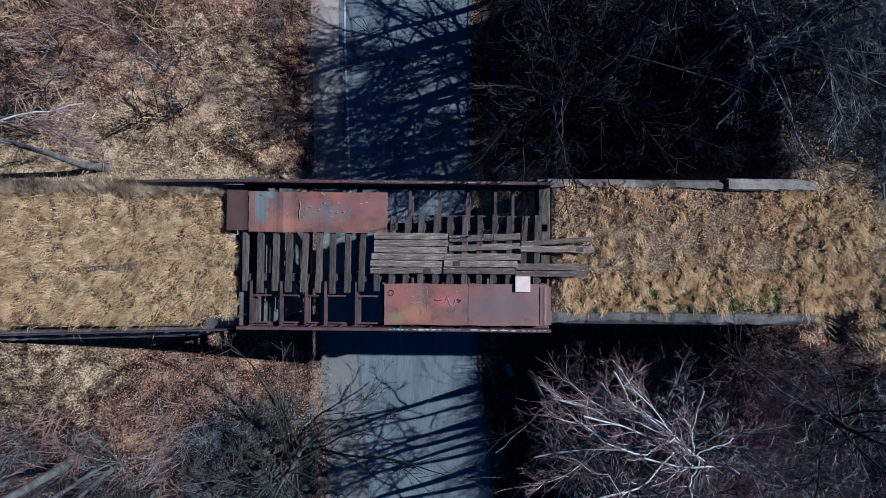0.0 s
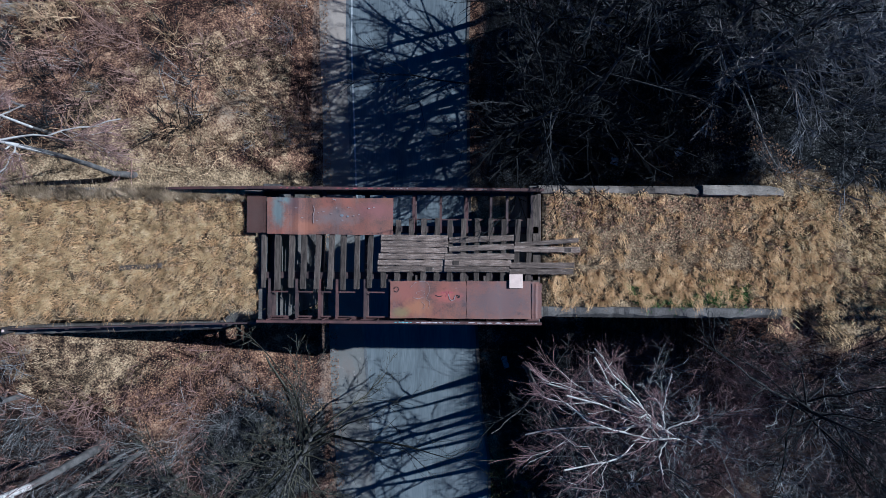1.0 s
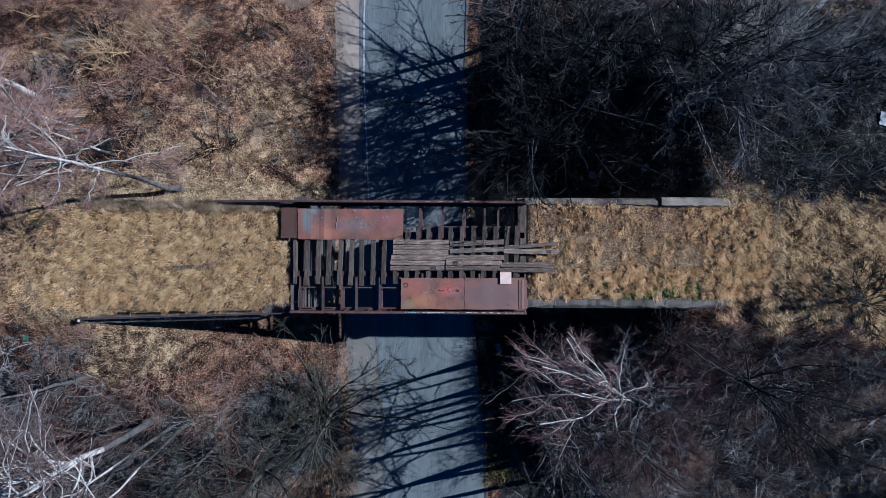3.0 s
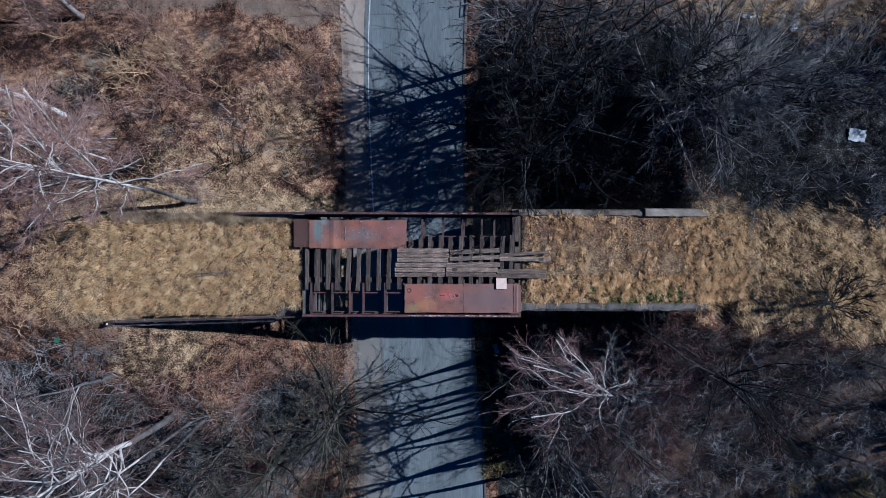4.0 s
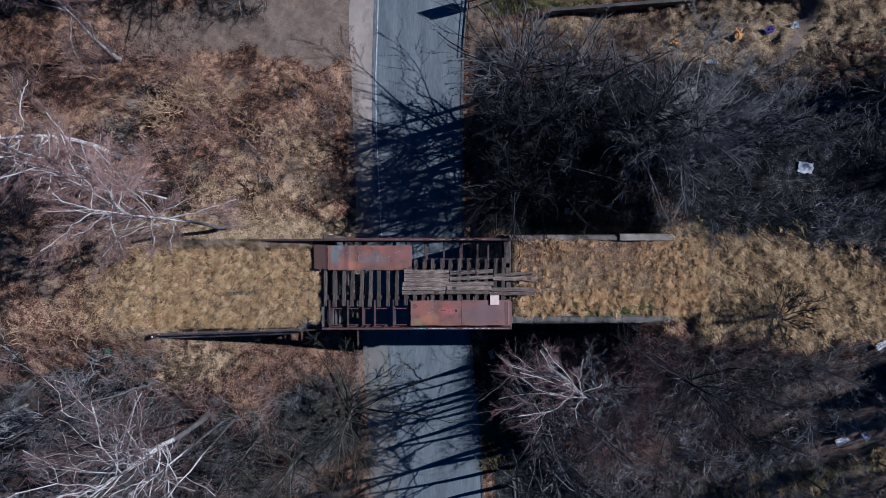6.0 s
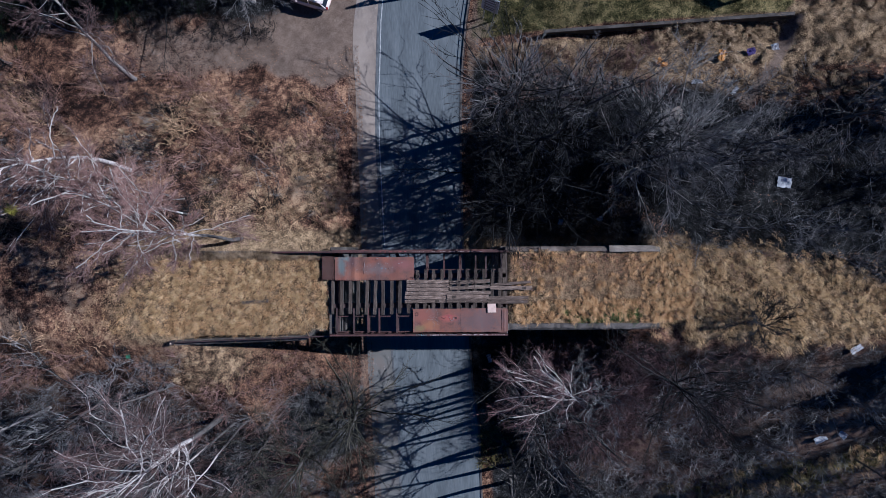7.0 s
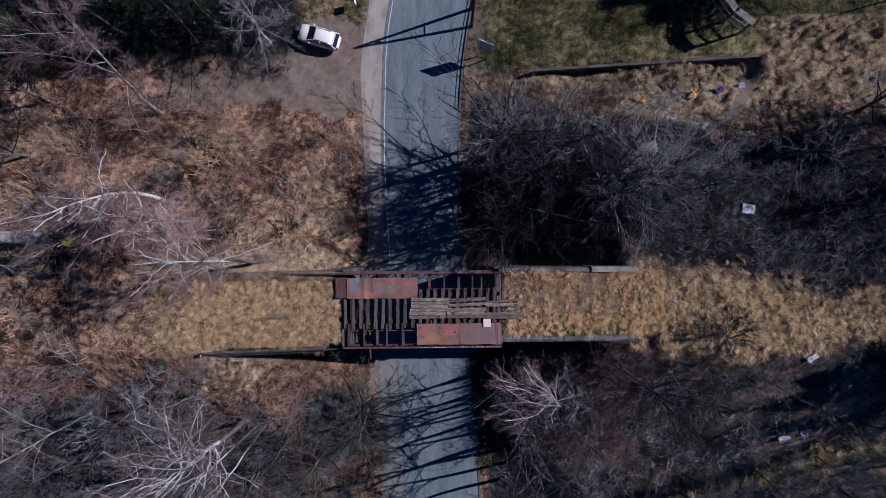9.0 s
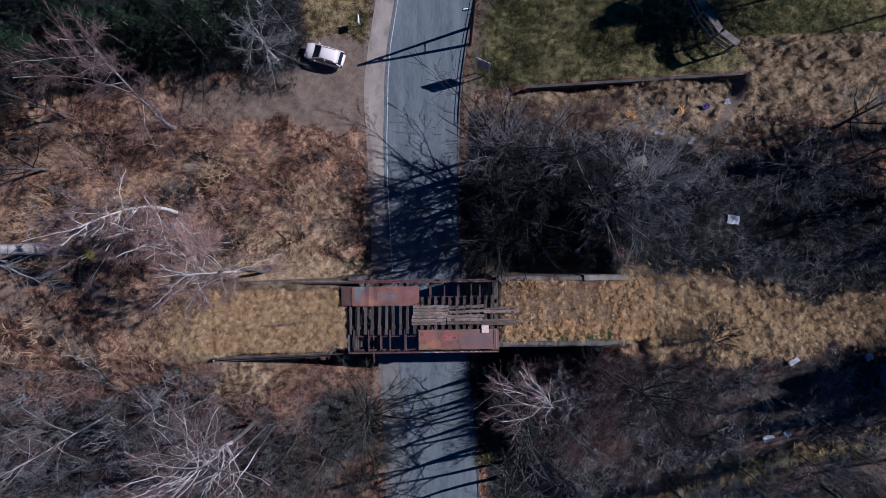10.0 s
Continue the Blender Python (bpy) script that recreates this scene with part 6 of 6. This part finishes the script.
blades("grass", M_STRAW_WARM, TALL, band(1700, -24, -8.2, -2.95, 2.3, 141, lambda x, y: bank_w(x, y) & off_plate(x, y)), 12, 0.2, 0.42, 151, (0.0, -0.35), 0.02)
blades("grass", M_STRAW_WARM, TALL, band(1400, 4.7, 17, -2.15, 2.75, 42, lambda x, y: near_end(x, y) & tufty(x, y)), 34, 0.24, 0.5, 52, (-0.05, -0.45), 0.02, 0.09, 0.2)
blades("grass", M_STRAW, TALL, band(960, 4.5, 17, -2.2, 2.5, 142, near_end), 8, 0.15, 0.3, 152, (0.0, -0.25), 0.02)
blades("grass", M_STRAW, "dry straw-coloured grass on the railway bank", band(2900, 14.2, 44, -4.6, 4.6, 43, lambda x, y: bank_e(x, y) & tufty(x, y)), 14, 0.22, 0.5, 53, (-0.08, -0.4), 0.025, 0.12, 0.24)
blades("grass", M_STRAW, "leaning tussocks of dry grass on the railway bank", band(1700, 14.4, 44, -4.4, 4.4, 243, lambda x, y: bank_e(x, y) & tufty(x, y)), 13, 0.35, 0.7, 253, (-0.1, -0.5), 0.026, 0.1, 0.2)
blades("grass", M_STRAW, "dry straw-coloured grass on the railway bank", band(1800, 14.2, 44, -4.6, 4.6, 143, bank_e), 7, 0.15, 0.3, 153)
blades("grass", M_STRAW_DULL, "dry grass hanging over the half-buried wall", band(330, -18.8, -8.6, 2.1, 2.5, 341), 20, 0.3, 0.6, 351, (0.0, 0.75), 0.024, 0.08, 0.2)
TX, TY = np.interp(np.linspace(0, 4, 40), range(5), [26.3, 25.8, 24.4, 23.0, 21.6]), np.interp(np.linspace(0, 4, 40), range(5), [21.5, 18.6, 16.4, 14.6, 13.2])
RX, RY = np.array([16.6, 22.7, 24.8, 21.2, 18.6, 20.5]), np.array([16.9, 17.4, 17.9, 14.3, 15.1, 17.1])
clear = lambda x, y: (np.min(np.hypot(x[:, None] - TX[None], y[:, None] - TY[None]), 1) > 0.75) & (np.min(np.hypot(x[:, None] - RX[None], y[:, None] - 0.3 - RY[None]), 1) > 0.8)
blades("grass", M_STRAW_DULL, "rough tussocks of dry grass below the lawn", band(1500, 15, 46, 13, 23.6, 44, lambda x, y: rough(x, y) & clear(x, y) & ((y < 20.2) | (x > 26.0 + 0.4 * np.sin(y * 2)))), 28, 0.45, 1.0, 54, (0.1, -0.5), 0.028, 0.11, 0.16)
blades("grass", M_STRAW_DULL, "thin dry grass below the lawn", band(420, 5, 16, 15, 19.3, 245, clear), 14, 0.2, 0.5, 255, (0.0, -0.3), 0.024)
blades("grass", M_STRAW, "patches of dry grass among the brush", band(560, 20, 44, -19, -10, 45, lambda x, y: (np.abs(y + 15.9 - 0.26 * (x - 22) + 0.5 * np.sin(x)) < 1.1)), 24, 0.3, 0.7, 55, (-0.1, -0.4))
blades("grass", M_STRAW_DULL, "thin dry grass on the slope", band(700, -40, -8.5, 3, 15, 46, lambda x, y: waves(x * 0.9 + 2, y) > 0.02), 20, 0.3, 0.7, 56, (-0.1, -0.1), 0.026)
blades("grass", M_STRAW_DULL, "dry grass on the slope below the girder", band(420, -22, -6.5, -10.2, -3.4, 49, lambda x, y: (waves(x * 1.1, y * 1.2 + 4) > -0.03) & (RNG.random(len(x)) < 1.1 - 0.17 * np.abs(y + 5.0) - 0.12 * np.maximum(0, -14 - x))), 20, 0.18, 0.42, 59, (-0.05, -0.2), 0.022)
blades("grass", M_GREEN, "green grass in the roadside hollow", band(130, 2.7, 5.4, -15.5, -11.2, 50), 16, 0.2, 0.45, 60, (0, 0), 0.032)
blades("grass", M_GREEN, "olive grass among the brush", band(800, 17, 42, -18.5, -12, 250, lambda x, y: np.abs(y + 16.2 - 0.24 * (x - 21) + 0.6 * np.sin(x * 0.7)) < 1.4), 18, 0.3, 0.7, 260, (-0.1, -0.3), 0.032)
blades("grass", M_FRESH, "fresh green grass at the wing wall", band(110, 7.6, 13.4, -2.25, -1.35, 47, lambda x, y: waves(x * 1.6, y * 1.6) > -0.06), 18, 0.2, 0.42, 57, (0, 0), 0.03)
blades("grass", M_GREEN, "rough green lawn", band(3600, 4, 46, 20.3, 31, 48, lambda x, y: (x > road_east(y) + 1) & ((y > 23.3) | (x < 26)) & (patches(x * 5, y * 4, 2.0) > -0.3)), 12, 0.14, 0.32, 58, (-0.05, -0.2), 0.03, 0.16)


def leaves(name, n, x0, x1, y0, y1, seed, keep=None, label="fallen brown leaves on the ground", bank=False, verge=False):
    r = np.random.default_rng(seed)
    p = scatter(n, x0, x1, y0, y1, keep, seed, bank)
    if verge:
        p = band(n, x0, x1, y0, y1, seed)
        p[:, 0] = walk_west(p[:, 1]) + 0.5 - np.abs(r.normal(0, 0.5, n))
    m = len(p)
    z = land(p[:, 0], p[:, 1])
    a = r.uniform(0, 2 * np.pi, m)
    s = r.uniform(0.015, 0.065, m) * r.uniform(0.6, 1.0, m)
    u = np.stack([np.cos(a), np.sin(a), r.normal(0, 0.35, m)], 1) * s[:, None]
    v = np.stack([-np.sin(a), np.cos(a), r.normal(0, 0.35, m)], 1) * s[:, None] * 0.6
    c = np.stack([p[:, 0], p[:, 1], z + 0.06 + r.uniform(0, 0.05, m)], 1)
    V = np.stack([c - u, c + v, c + u, c - v], 1).reshape(-1, 3)
    o = (np.arange(m) * 4)[:, None, None]
    F = (np.array([[0, 1, 2], [0, 2, 3]])[None] + o).reshape(-1, 3)
    return tagged(new(name, mesh_from(name, V, F, M_LEAF)), label, "leaves", kind="stuff")


leaves("fallen_leaves", 20000, -42, -7.5, 3, 20, 61, lambda x, y: patches(x * 1.5, y * 1.5, 9.0) > -0.35)
leaves("fallen_leaves", 9000, -15, -7.2, -11, -3.2, 62, lambda x, y: patches(x * 1.2, y * 1.4, 4.4) > -0.3)
leaves("fallen_leaves", 1600, -24, -14, -12, -3, 162)
leaves("fallen_leaves", 900, 9, 36, -19, -4, 63)
leaves("fallen_leaves", 3200, -9, -7, -19, 20, 70, None, "brown leaves and dirt blown on the pavement's edge", False, True)
leaves("fallen_leaves", 4500, 9.5, 16, 3.2, 8, 64, lambda x, y: patches(x * 1.6, y * 1.6, 3.0) > -0.25)
leaves("fallen_leaves", 1500, 20, 44, 3, 18, 69)
leaves("fallen_leaves", 6500, 4.4, 13.5, -1.0, 2.5, 65, None, "brown leaves and debris at the bridge end", True)
leaves("fallen_leaves", 3500, -24, -8.3, -3.0, 2.3, 66, None, "brown leaves in the dry grass", True)
leaves("fallen_leaves", 3500, 8.0, 30, -2.3, 2.5, 67, None, "brown leaves in the dry grass", True)
leaves("fallen_leaves", 5000, -42, -18, -7, 6.5, 68, None, "orange-brown leaves on the bank", True)
brush("brush", M_TW_TAN, "low tan brush on the bank", band(100, -42, -21, -5, 4.5, 73), 0.5, 1.3, 9, 0.8, 23)
brush("brush", M_TW_DARK_SHADE, "clumps of dark brush among dead leaves", scatter(420, -42, -8.6, 4.5, 19, lambda x, y: nw(x, y) & (patches(x * 1.3, y * 1.7, 5.3) > 0.42), 78), 0.9, 2.4, 10, 0.9, 28, 6, 0.024)
brush("brush", M_TW_DARK_SHADE, "dark brush on the slope", scatter(60, -42, -20, -12, -3.5, None, 74), 0.7, 1.8, 10, 0.8, 24)
